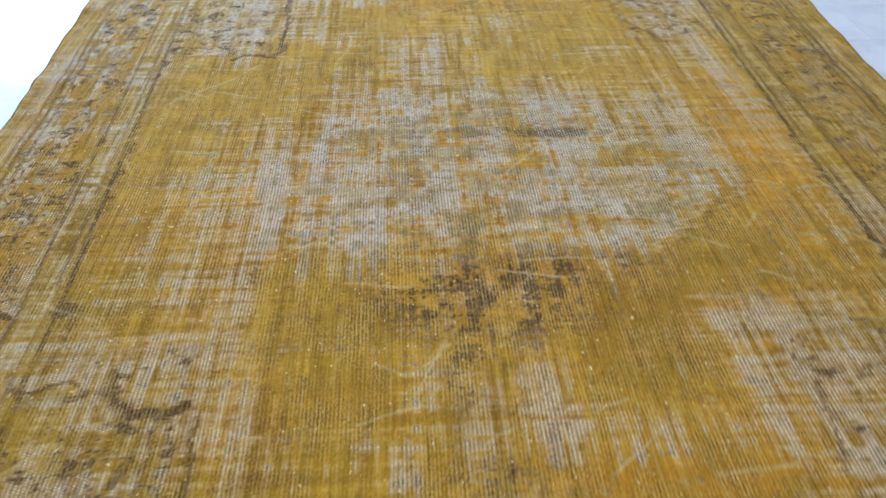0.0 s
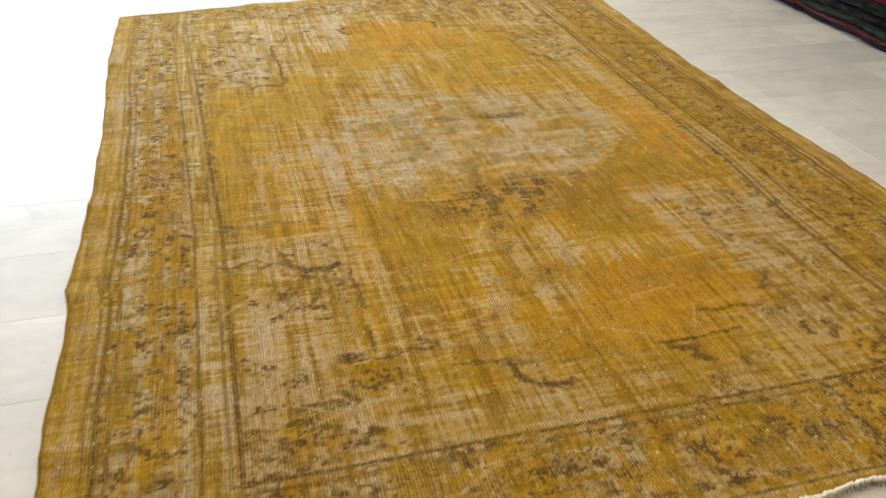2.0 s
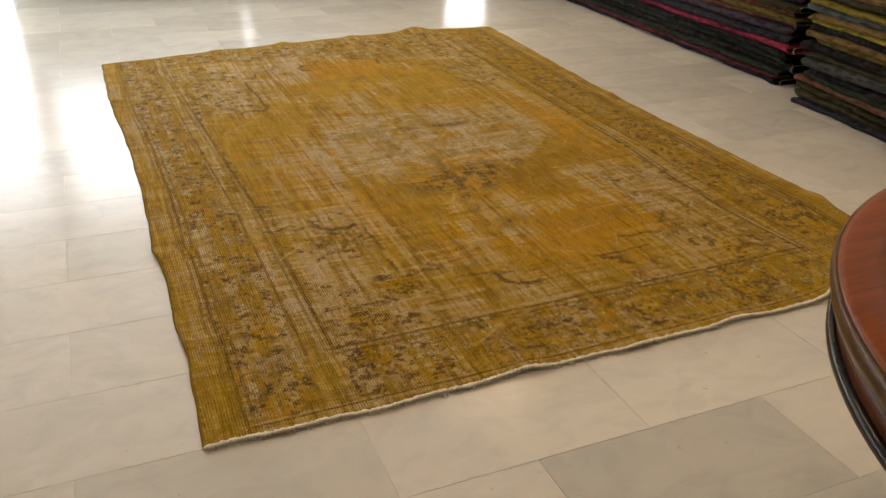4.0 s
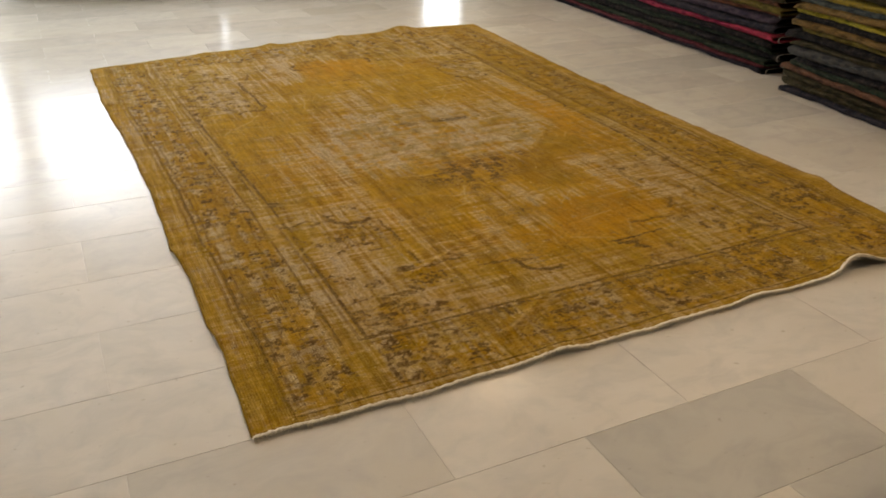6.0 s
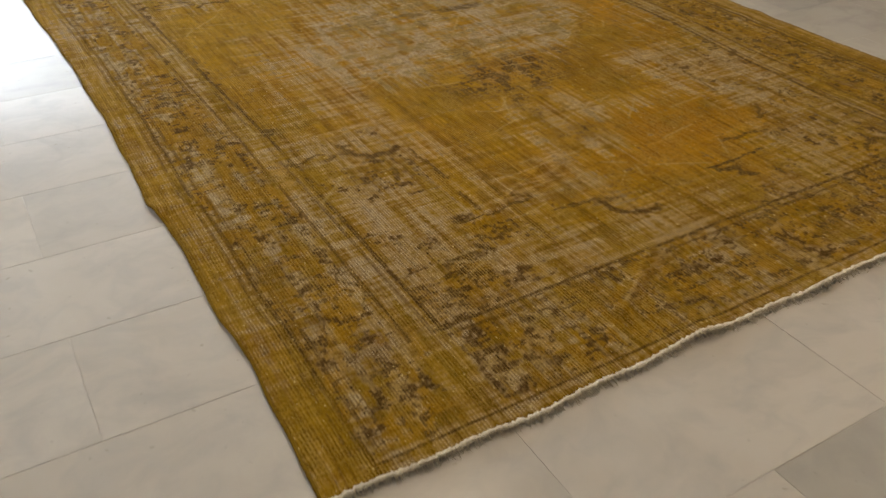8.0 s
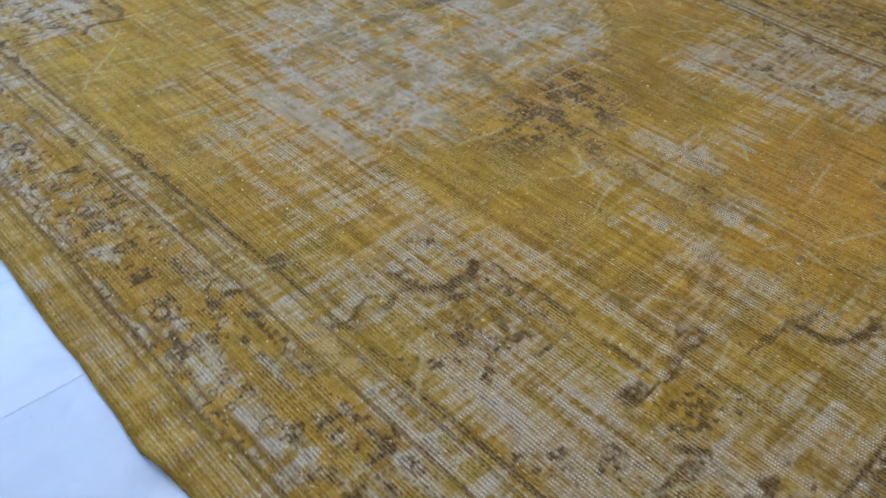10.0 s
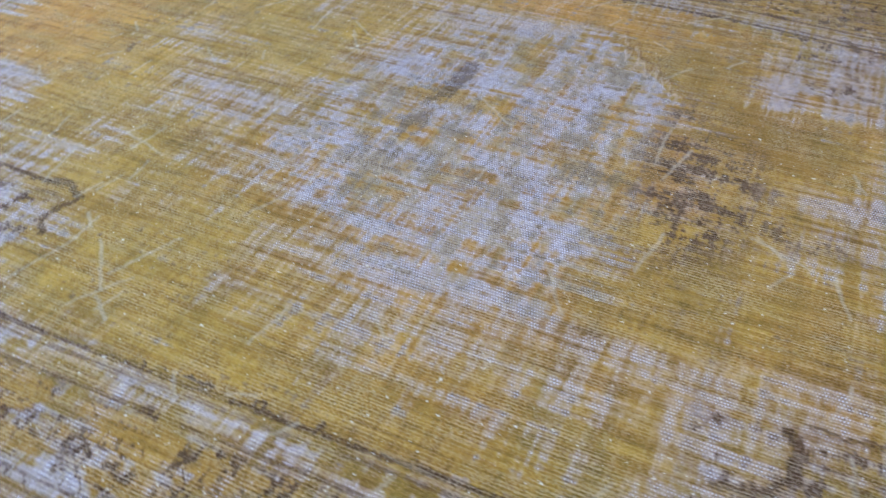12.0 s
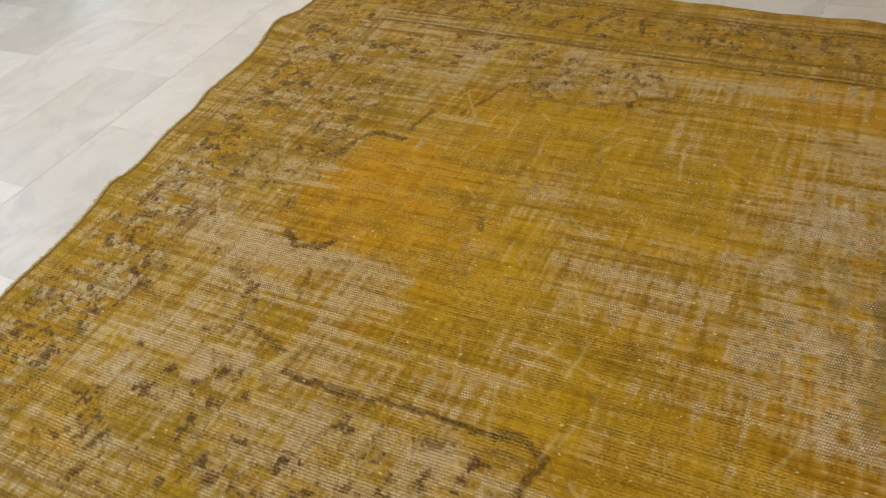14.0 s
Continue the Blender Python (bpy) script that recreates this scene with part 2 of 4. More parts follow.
def box(bm, x0, x1, y0, y1, z0, z1, bevel=0.0):
    r = bmesh.ops.create_cube(bm, size=1.0, matrix=Matrix.LocRotScale(((x0 + x1) / 2, (y0 + y1) / 2, (z0 + z1) / 2), None, (x1 - x0, y1 - y0, z1 - z0)))
    if bevel:
        edges = list({e for v in r["verts"] for e in v.link_edges})
        bmesh.ops.bevel(bm, geom=edges, offset=bevel, segments=2, affect="EDGES", profile=0.5)
    return bm


def lathe(profile, segments=96, closed=False):
    """A solid of revolution about z from (radius, height) pairs."""
    bm = bmesh.new()
    rings = []
    for r, z in profile:
        if r < 1e-6:
            rings.append([bm.verts.new((0, 0, z))])
        else:
            rings.append([bm.verts.new((r * math.cos(2 * math.pi * k / segments), r * math.sin(2 * math.pi * k / segments), z)) for k in range(segments)])
    pairs = list(zip(rings, rings[1:])) + ([(rings[-1], rings[0])] if closed else [])
    for a, b in pairs:
        for k in range(segments):
            j = (k + 1) % segments
            if len(a) == 1:
                bm.faces.new((a[0], b[j], b[k]))
            elif len(b) == 1:
                bm.faces.new((a[k], a[j], b[0]))
            else:
                bm.faces.new((a[k], a[j], b[j], b[k]))
    bmesh.ops.recalc_face_normals(bm, faces=bm.faces)
    return bm


def lattice_noise(x, y, sx, sy, seed, octaves=3):
    """Smooth value noise of x and y, 0 to 1, with cells of sx by sy metres."""
    rng = np.random.RandomState(seed)
    total, weight, amp = 0.0, 0.0, 1.0
    for _ in range(octaves):
        grid = rng.rand(257, 257)
        u, v = x / sx + 100.3, y / sy + 77.7
        i, j = np.floor(u).astype(int), np.floor(v).astype(int)
        f, g = u - i, v - j
        f, g = f * f * (3 - 2 * f), g * g * (3 - 2 * g)
        a, b = i % 256, j % 256
        n = (grid[a, b] * (1 - f) + grid[a + 1, b] * f) * (1 - g) + (grid[a, b + 1] * (1 - f) + grid[a + 1, b + 1] * f) * g
        total, weight, amp = total + n * amp, weight + amp, amp * 0.55
        sx, sy = sx / 2.1, sy / 2.1
    return np.clip((total / weight - 0.5) * 1.5 + 0.5, 0, 1)


def step(a, b, x):
    t = np.clip((x - a) / (b - a), 0, 1)
    return t * t * (3 - 2 * t)


# ---------------------------------------------------------------- walls, windows, ceiling
X0, X1, Y0, Y1, TOP = ROOM


def wall(name, x0, x1, y0, y1, label):
    return tagged(obj(name, box(bmesh.new(), x0, x1, y0, y1, -0.02, TOP), PLASTER), label, "wall", kind="structure")


wall("wall_west", X0 - 0.2, X0, Y0 - 0.2, Y1 + 0.2, "plain off-white plastered wall of the showroom")
wall("wall_east", X1, X1 + 0.2, Y0 - 0.2, Y1 + 0.2, "plain off-white plastered wall behind the stacks")
wall("wall_south", X0, X1, Y0 - 0.2, Y0, "plain off-white plastered wall of the showroom")
bm = bmesh.new()
solid = [(X0, WINDOWS[0][0], -0.02, TOP)]
for (x0, x1, z0, z1), after in zip(WINDOWS, [w[0] for w in WINDOWS[1:]] + [X1]):
    solid += [(x0, x1, -0.02, z0), (x0, x1, z1, TOP), (x1, after, -0.02, TOP)]
for x0, x1, z0, z1 in solid:
    box(bm, x0, x1, Y1, Y1 + 0.2, z0, z1)
tagged(obj("wall_north", bm, PLASTER), "off-white plastered wall with large window openings", "wall", kind="structure")
tagged(obj("ceiling", box(bmesh.new(), X0 - 0.2, X1 + 0.2, Y0 - 0.2, Y1 + 0.2, TOP, TOP + 0.15), CEILING), "plain white painted ceiling of the showroom", "ceiling", kind="structure")


def window(name, x0, x1, z0, z1, panes):
    win = tagged(new(name), "tall shop window in a dark metal frame", "window", kind="structure")
    win.location = (x0, Y1 + 0.08, z0)
    w, h, f = x1 - x0, z1 - z0, 0.05
    bm = bmesh.new()
    for a, b, c, d in ((0, w, 0, f), (0, w, h - f, h), (0, f, f, h - f), (w - f, w, f, h - f)):
        box(bm, a, b, -0.03, 0.03, c, d, 0.004)
    part("window_frame", bm, ALU, win)
    for k in range(1, panes):
        x = w * k / panes
        part("mullion", box(bmesh.new(), x - 0.02, x + 0.02, -0.028, 0.028, f, h - f, 0.004), ALU, win)
    for k in range(panes):
        a, b = w * k / panes + 0.02, w * (k + 1) / panes - 0.02
        pane = part("pane", box(bmesh.new(), a, b, -0.004, 0.004, f, h - f), GLASS, win)
        pane.visible_shadow = False


window("window_1", *WINDOWS[0], 2)
window("window_2", *WINDOWS[1], 3)
window("window_3", *WINDOWS[2], 1)
window("window_4", *WINDOWS[3], 1)


# ---------------------------------------------------------------- ceiling downlights
def downlight():
    lamp = tagged(new("ceiling_downlight"), "round recessed ceiling downlight with a metal ring", "ceiling lamp", "ceiling downlights")
    part("ring", lathe([(0.045, -0.004), (0.06, -0.006), (0.068, -0.002), (0.068, 0.0), (0.045, 0.0)], 40, True), BRASS, lamp)
    part("lens", lathe([(0.0, -0.002), (0.044, -0.002), (0.044, 0.0), (0.0, 0.0)], 40), BULB, lamp, "warm glowing lens")
    return lamp


first = downlight()
first.location = (*DOWNLIGHTS[0], TOP)
for lx, ly in DOWNLIGHTS[1:]:
    copy_thing(first, pose(lx, ly, TOP))


# ---------------------------------------------------------------- the rug
def rug_left(y):
    return np.interp(y, (0, 0.36, 0.5, 0.7, 0.9, 1.0, 1.47, 2.0, 2.2, 2.5, 2.8, 3.5), (0.0, 0.018, 0.004, 0.012, 0.006, -0.006, 0.004, -0.004, -0.012, -0.03, -0.044, -0.046)) + 0.0018 * np.sin(y * 17) + 0.001 * np.sin(y * 41 + 1)


def rug_right(y):
    return np.interp(y, (0, 0.25, 0.45, 0.6, 1.1, 1.7, 2.3, 3.0, 3.69), (2.25, 2.285, 2.30, 2.33, 2.335, 2.345, 2.37, 2.425, 2.475)) + 0.0025 * np.sin(y * 19) + 0.0012 * np.sin(y * 47)


def rug_near(x):
    return 0.004 * np.sin(x * 9 + 1) + 0.003 * np.sin(x * 27) + 0.028 * np.exp(-((x - 1.84) / 0.07) ** 2) - 0.004


def rug_far(x):
    return np.interp(x, (-0.04, 0.57, 1.03, 1.5, 1.98, 2.2, 2.48), (3.50, 3.605, 3.67, 3.72, 3.765, 3.75, 3.72)) + 0.004 * np.sin(x * 21)


def rug_place(u, v):
    """The plan of the rug: u across, v along, both 0 to 1."""
    y = v * 3.6
    for _ in range(3):
        x = rug_left(y) + u * (rug_right(y) - rug_left(y))
        y = rug_near(x) + v * (rug_far(x) - rug_near(x))
    return x, y


def rug_height(x, y, u, v):
    left, right = np.exp(-u * 2.3 / 0.16), np.exp(-(1 - u) * 2.3 / 0.14)
    ripple = np.zeros_like(x)
    for c, w, a in ((0.42, 0.035, 0.010), (0.72, 0.05, 0.004), (0.97, 0.032, 0.012), (1.44, 0.03, 0.010), (1.86, 0.04, 0.006), (2.2, 0.035, 0.010), (2.75, 0.04, 0.007), (3.1, 0.04, 0.009)):
        ripple += a * np.exp(-((y - c) / w) ** 2)
    z = 0.75 * ripple * left
    z += right * 0.012 * (np.exp(-((y - 0.56) / 0.07) ** 2) + 0.5 * np.exp(-((y - 1.25) / 0.05) ** 2) + 0.5 * np.exp(-((y - 2.0) / 0.06) ** 2))
    near, far = np.exp(-v * 3.6 / 0.11), np.exp(-(1 - v) * 3.6 / 0.09)
    z += near * (0.034 * np.exp(-((x - 1.86) / 0.085) ** 2) + 0.007 * np.exp(-((x - 1.13) / 0.05) ** 2) + 0.008 * np.exp(-((x - 0.8) / 0.04) ** 2) + 0.006 * np.exp(-((x - 1.45) / 0.06) ** 2))
    z += far * (0.026 * np.exp(-((x - 1.93) / 0.09) ** 2) + 0.010 * np.exp(-((x - 1.48) / 0.05) ** 2) + 0.012 * np.exp(-((x - 1.02) / 0.045) ** 2) + 0.006 * np.exp(-((x - 0.6) / 0.06) ** 2))
    # two soft diagonal creases, the mark of folding
    for ax, ay, bx, by, a in ((0.60, 0.53, 0.98, 0.72, 0.004), (0.70, 0.12, 0.90, 0.26, 0.005), (1.55, 1.36, 1.72, 1.56, 0.003)):
        z += a * np.exp(-(segment(x, y, ax, ay, bx, by) / 0.012) ** 2)
    return 0.0095 + z + 0.002 * (lattice_noise(x, y, 0.2, 0.2, 5, 2) - 0.5)


def segment(x, y, ax, ay, bx, by):
    dx, dy = bx - ax, by - ay
    t = np.clip(((x - ax) * dx + (y - ay) * dy) / (dx * dx + dy * dy), 0, 1)
    return np.hypot(x - ax - t * dx, y - ay - t * dy)


def blob(x, y, cx, cy, rx, ry):
    return np.exp(-(((x - cx) / rx) ** 2 + ((y - cy) / ry) ** 2))


def inside(x, y, corners):
    """Distance inside a convex outline whose corners run anticlockwise; negative outside."""
    d = np.full_like(x, 9.0)
    for (ax, ay), (bx, by) in zip(corners, corners[1:] + corners[:1]):
        d = np.minimum(d, ((bx - ax) * (y - ay) - (by - ay) * (x - ax)) / math.hypot(bx - ax, by - ay))
    return d


def patch_of(x, y, x0, x1, y0, y1, soft):
    """1 inside a rectangle, fading to 0 over soft metres outside it."""
    return step(soft, -0.3 * soft, np.maximum(np.maximum(x0 - x, x - x1), np.maximum(y0 - y, y - y1)))


GOLD, ORANGE, BROWN = (0.276, 0.149, 0.003), (0.320, 0.142, 0.002), (0.140, 0.062, 0.002)
OLIVE, PALE, GREY, DARK = (0.160, 0.094, 0.004), (0.350, 0.224, 0.085), (0.345, 0.270, 0.180), (0.052, 0.025, 0.005)

# dye left standing: x0, x1, y0, y1, strength
DYED_LOW = ((0.77, 1.00, 1.12, 1.27, 0.9), (0.80, 0.99, 0.93, 1.05, 1.2), (1.02, 1.30, 1.06, 1.20, 0.6), (1.30, 1.53, 0.97, 1.24, 1.3), (1.48, 1.90, 1.23, 1.29, 1.2),
            (1.66, 1.84, 1.32, 1.56, 1.0), (1.22, 1.62, 0.62, 0.83, 1.0), (1.00, 1.45, 0.47, 0.62, 0.9), (0.80, 1.10, 0.66, 0.80, 0.6), (1.30, 1.50, 0.40, 0.46, 0.6))
DYED_HIGH = ((0.375, 0.425, 1.26, 1.92, 1.0), (0.44, 0.80, 2.02, 2.30, 0.6), (1.02, 1.40, 2.80, 3.12, 1.4), (0.80, 1.20, 2.55, 2.75, 0.8), (1.45, 1.75, 2.45, 2.85, 0.9),
             (1.20, 1.60, 2.22, 2.42, 0.7), (1.80, 1.95, 1.45, 2.15, 0.7), (1.55, 1.80, 2.05, 2.40, 0.5), (0.66, 0.95, 2.32, 2.46, 0.7))
# pile worn away: x0, x1, y0, y1, strength
WORN_LOW = ((1.51, 1.65, 1.09, 1.20, 0.8), (1.55, 1.90, 0.86, 0.98, 0.35), (1.02, 1.06, 0.95, 1.26, 0.7), (1.15, 1.22, 0.88, 1.12, 0.8), (0.90, 1.60, 0.87, 0.92, 0.5),
            (1.12, 1.22, 0.70, 0.79, 0.9), (0.42, 0.70, 0.62, 0.92, 0.35), (0.68, 0.98, 0.60, 0.70, 0.5), (0.40, 0.62, 1.08, 1.16, 0.5), (0.44, 0.72, 0.30, 0.36, 0.3))
WORN_HIGH = ((0.44, 0.50, 1.28, 1.90, 0.3), (0.56, 0.64, 1.30, 2.00, 0.25), (1.10, 1.32, 2.14, 2.62, 0.5), (0.70, 1.00, 2.42, 2.52, 0.5), (1.60, 1.66, 1.95, 2.50, 0.5),
             (1.72, 1.78, 1.60, 2.60, 0.5), (0.42, 0.62, 2.36, 2.85, 0.4), (1.86, 1.92, 1.75, 2.70, 0.4), (0.55, 0.90, 3.05, 3.20, 0.4))
MEDALLION = [(0.67, 1.76), (0.71, 1.40), (0.80, 1.32), (1.47, 1.335), (1.757, 1.555), (1.62, 1.95), (1.32, 2.13), (0.95, 2.14), (0.83, 1.99)]

# scrolls and broken lines of the drawing: corners, width, strength
SCROLLS_NEAR = (
    (((0.504, 1.055), (0.515, 1.01), (0.523, 0.98), (0.561, 0.953), (0.62, 0.95), (0.641, 0.973)), 0.0125, 1.0),
    (((0.505, 1.045), (0.535, 1.04)), 0.010, 0.9), (((0.375, 1.012), (0.41, 1.018), (0.45, 1.03)), 0.007, 0.8),
    (((0.665, 0.94), (0.672, 0.83), (0.673, 0.76)), 0.007, 0.8), (((0.664, 0.69), (0.666, 0.60)), 0.008, 0.7),
    (((0.595, 0.572), (0.683, 0.564), (0.811, 0.582)), 0.006, 0.9), (((0.818, 0.502), (0.90, 0.497), (0.965, 0.489)), 0.006, 0.85),
    (((0.573, 0.863), (0.563, 0.812)), 0.013, 0.8), (((0.368, 1.21), (0.376, 1.228)), 0.024, 1.0),
    (((0.366, 1.0), (0.36, 1.015)), 0.016, 0.9))
SCROLLS_LOW = (
    (((0.94, 0.475), (0.94, 0.43), (0.97, 0.40), (1.02, 0.388), (1.045, 0.40)), 0.012, 0.95),
    (((0.77, 0.606), (0.81, 0.59)), 0.012, 0.7), (((0.635, 0.522), (0.678, 0.486), (0.62, 0.473), (0.60, 0.50)), 0.009, 0.8),
    (((0.459, 0.401), (0.50, 0.395), (0.552, 0.362)), 0.011, 0.8), (((0.54, 0.45), (0.57, 0.43)), 0.014, 0.7))
SCROLLS_RIGHT = (
    (((1.285, 0.465), (1.34, 0.462), (1.49, 0.478)), 0.007, 1.0), (((1.30, 0.45), (1.35, 0.43), (1.34, 0.40), (1.37, 0.385)), 0.013, 0.95),
    (((1.43, 0.56), (1.52, 0.555), (1.60, 0.545)), 0.009, 0.7), (((1.69, 0.976), (1.664, 0.811)), 0.007, 0.7), (((1.70, 0.68), (1.64, 0.62)), 0.009, 0.7),
    (((1.757, 0.973), (1.79, 1.0)), 0.012, 0.6), (((1.74, 0.34), (1.80, 0.36), (1.86, 0.32)), 0.014, 0.8), (((1.92, 0.99), (1.96, 1.02)), 0.014, 0.8))
SCROLLS_FAR = (
    (((1.01, 3.115), (0.97, 3.072), (0.98, 3.015), (1.01, 2.99)), 0.012, 0.95), (((1.33, 3.165), (1.40, 3.15), (1.445, 3.12), (1.435, 3.03)), 0.012, 0.9),
    (((1.474, 3.033), (1.58, 3.02)), 0.009, 0.8), (((1.584, 2.93), (1.77, 2.865), (1.818, 2.70)), 0.007, 0.6), (((1.72, 2.60), (1.82, 2.41)), 0.010, 0.5),
    (((0.636, 2.87), (0.635, 2.70), (0.649, 2.60), (0.64, 2.52), (0.653, 2.395), (0.625, 2.336), (0.561, 2.367), (0.507, 2.33)), 0.010, 0.85),
    (((1.155, 2.69), (1.184, 2.70)), 0.012, 0.7), (((0.72, 3.02), (0.671, 2.87)), 0.009, 0.6), (((0.91, 2.99), (0.816, 2.965)), 0.008, 0.6))


def rug_dyes(x, y, u, v):
    """Colour and wear at each place of the rug."""
    N = lattice_noise
    # the design's own plan: the inner lines of the border drift with the cloth
    el, er = rug_left(y), rug_right(y)
    il = np.interp(y, (0.2, 1.2, 1.65, 2.2, 2.7, 3.2), (0.366, 0.362, 0.340, 0.318, 0.294, 0.270))
    ir = np.interp(y, (0.3, 0.6, 1.0, 1.33, 1.7, 2.17, 2.76, 3.3), (1.945, 1.925, 1.940, 1.980, 1.985, 2.002, 2.036, 2.07))
    px = np.where(x < il, 0.35 * (x - el) / (il - el), np.where(x > ir, 2.33 - 0.345 * (er - x) / (er - ir), 0.35 + 1.635 * (x - il) / (ir - il)))
    py = y * 3.5 / (3.55 + 0.075 * x)
    inner = np.minimum(np.minimum(px - 0.345, 1.985 - px), np.minimum(py - 0.255, 3.245 - py))
    border = step(0.004, -0.004, inner)
    jit = 0.03 * (N(x, y, 0.05, 0.05, 11) - 0.5)
    ex, ey = np.abs(px - 1.165) + jit, np.abs(py - 1.69) + jit
    field = ((ex < 0.80) & (ey < 0.62) | (ex < 0.53) & (ey < 1.14) | (ex < 0.2 + 0.3 * step(1.40, 1.14, ey)) & (ey < 1.34)).astype(float)
    spandrel = (1 - border) * (1 - field)
    side = np.minimum(px, 2.33 - px)
    end = np.minimum(py, 3.5 - py)

    sy1, sy2 = N(x, y, 0.013, 0.42, 21, 2), N(x, y, 0.04, 0.6, 26, 2)
    sx1, sx2 = N(x, y, 0.22, 0.013, 22, 2), N(x, y, 0.6, 0.05, 27, 2)
    sy0, sx0 = N(x, y, 0.0075, 0.16, 51, 2), N(x, y, 0.09, 0.0075, 52, 2)
    blotch = N(x, y, 0.25, 0.28, 23, 4)
    fine = N(x, y, 0.024, 0.034, 24, 3)
    # the knots: one warp wide, so that every edge of the drawing is stepped
    kx, ky = np.round(x / 0.0066) * 0.0066, np.round(y / 0.0060) * 0.0060
    single = np.random.RandomState(61).rand(512, 1024)[np.round(x / 0.0066).astype(int) % 512, np.round(y / 0.0060).astype(int) % 1024]
    tiny = 0.5 * N(kx, ky, 0.009, 0.011, 25, 2) + 0.5 * N(x, y, 0.012, 0.02, 29, 2)
    cloth = np.clip(0.5 + 0.9 * (0.24 * (sy1 - 0.5) + 0.22 * (sx1 - 0.5) + 0.22 * (sy0 - 0.5) + 0.20 * (sx0 - 0.5) + 0.20 * (fine - 0.5) + 0.25 * (tiny - 0.5)) * 2.0, 0, 1)
    wander = 0.03 * (fine - 0.5) + 0.09 * (sy1 - 0.5) + 0.10 * (sy0 - 0.5)
    wx, wy = x + 0.015 * (fine - 0.5) + 0.06 * (sx1 - 0.5) + 0.05 * (sx0 - 0.5), y + wander

    col = np.empty(x.shape + (3,))
    col[:] = GOLD

    def lay(mask, c):
        m = np.clip(mask, 0, 1)[..., None]
        col[:] = col * (1 - m) + np.array(c) * m

    lay(0.5 * step(0.45, 0.85, blotch) * (1 - border), ORANGE)
    lay(0.6 * step(0.42, 0.80, 0.5 * sx2 + 0.5 * sx1), OLIVE)
    lay(0.5 * step(0.5, 0.9, 0.5 * sy1 + 0.5 * sy2), OLIVE)
    lay(0.4 * spandrel, (0.20, 0.125, 0.008))
    lay(0.6 * border, (0.205, 0.119, 0.005))

    strong = np.zeros_like(x)
    for x0, x1, y0, y1, a in DYED_LOW + DYED_HIGH:
        strong = np.maximum(strong, a * patch_of(wx, wy, x0, x1, y0, y1, 0.07))
    warm = np.clip(blob(x, y, 1.2, 3.0, 0.35, 0.30) + blob(x, y, 1.35, 0.66, 0.35, 0.22) + blob(x, y, 1.85, 1.7, 0.15, 0.5), 0, 1)
    lay(step(0.2, 0.75, strong + 0.35 * (cloth - 0.5)) * 0.8, GOLD)
    lay(step(0.2, 0.75, strong + 0.35 * (cloth - 0.5)) * 0.9 * warm, ORANGE)
    lay(0.48 * step(0.7, 1.3, strong + 0.6 * (cloth - 0.5)) * step(0.5, 0.3, np.abs(y - 1.05)), BROWN)
    lay(0.5 * step(0.5, 0.78, 0.5 * N(x, y, 0.07, 0.09, 42, 3) + 0.3 * cloth + 0.2 * sx2), (0.165, 0.095, 0.003))
    lay(0.35 * step(0.5, 0.75, 0.6 * N(x, y, 0.3, 0.02, 45, 2) + 0.4 * blotch) * (1 - 0.6 * strong), BROWN)
    lay(0.45 * step(0.52, 0.72, 0.6 * N(x, y, 0.02, 0.3, 43, 2) + 0.4 * N(x, y, 0.09, 0.11, 44, 2)) * (1 - 0.7 * strong), BROWN)

    # wear: the pile is gone, the grey ground shows in streaks along and across
    med = inside(x + 0.05 * (fine - 0.5), y + 0.05 * (fine - 0.5) + 0.07 * (sy1 - 0.5), MEDALLION)
    core = step(-0.06, 0.07, med)
    region = -0.02 + 0.26 * (blotch - 0.5) - 0.40 * np.clip(strong, 0, 1.1) * (1 - 0.6 * core) + 0.04 * spandrel
    mottle = 0.45 * (N(x, y, 0.085, 0.035, 53, 3) - 0.5) + 0.35 * (N(x, y, 0.035, 0.09, 54, 2) - 0.5)
    region += (0.16 + mottle) * core - 0.12 * patch_of(wx, wy, 0.38, 0.66, 1.2, 2.3, 0.1)
    worn = np.zeros_like(x)
    for x0, x1, y0, y1, a in WORN_LOW + WORN_HIGH:
        worn = np.maximum(worn, a * patch_of(wx, wy, x0, x1, y0, y1, 0.06))
    region += 0.22 * worn
    # the sharp slanting side of the medallion, bare above it and dyed below
    below = ((x - 1.49) * 0.21 - (y - 1.34) * 0.23) / 0.311
    tip = blob(x, y, 1.58, 1.47, 0.17, 0.17)
    region += tip * (0.36 * step(0.004, -0.004, below) - 0.40 * step(-0.004, 0.004, below))
    bare = region + 0.34 * (sy2 - 0.5) * (1 - 0.4 * border) + 0.20 * (sx2 - 0.5) + 0.36 * (sy1 - 0.5) + 0.30 * (sx1 - 0.5) + 0.34 * (sy0 - 0.5) + 0.32 * (sx0 - 0.5) + 0.14 * (fine - 0.5) + 0.16 * (tiny - 0.5) + 0.16 * (single - 0.5)
    soft = (1 - 0.20 * step(0.7, 0.2, y)) * (1 - 0.35 * step(1.9, 2.05, px))
    pale = step(-0.22, 0.42, bare) * soft
    lay(pale * (0.84 - 0.12 * border), PALE)
    ash = step(-0.08, 0.46, bare - 0.04 + 0.2 * (tiny - 0.5)) * (0.10 + 0.75 * core + 0.28 * border + 0.12 * worn) * soft
    lay(ash * 0.9, GREY)
    # islands of dye left inside the medallion
    kept = step(0.48, 0.66, 0.3 * N(x, y, 0.05, 0.05, 41, 3) + 0.3 * sx1 + 0.2 * sy1 + 0.2 * sy0) * core
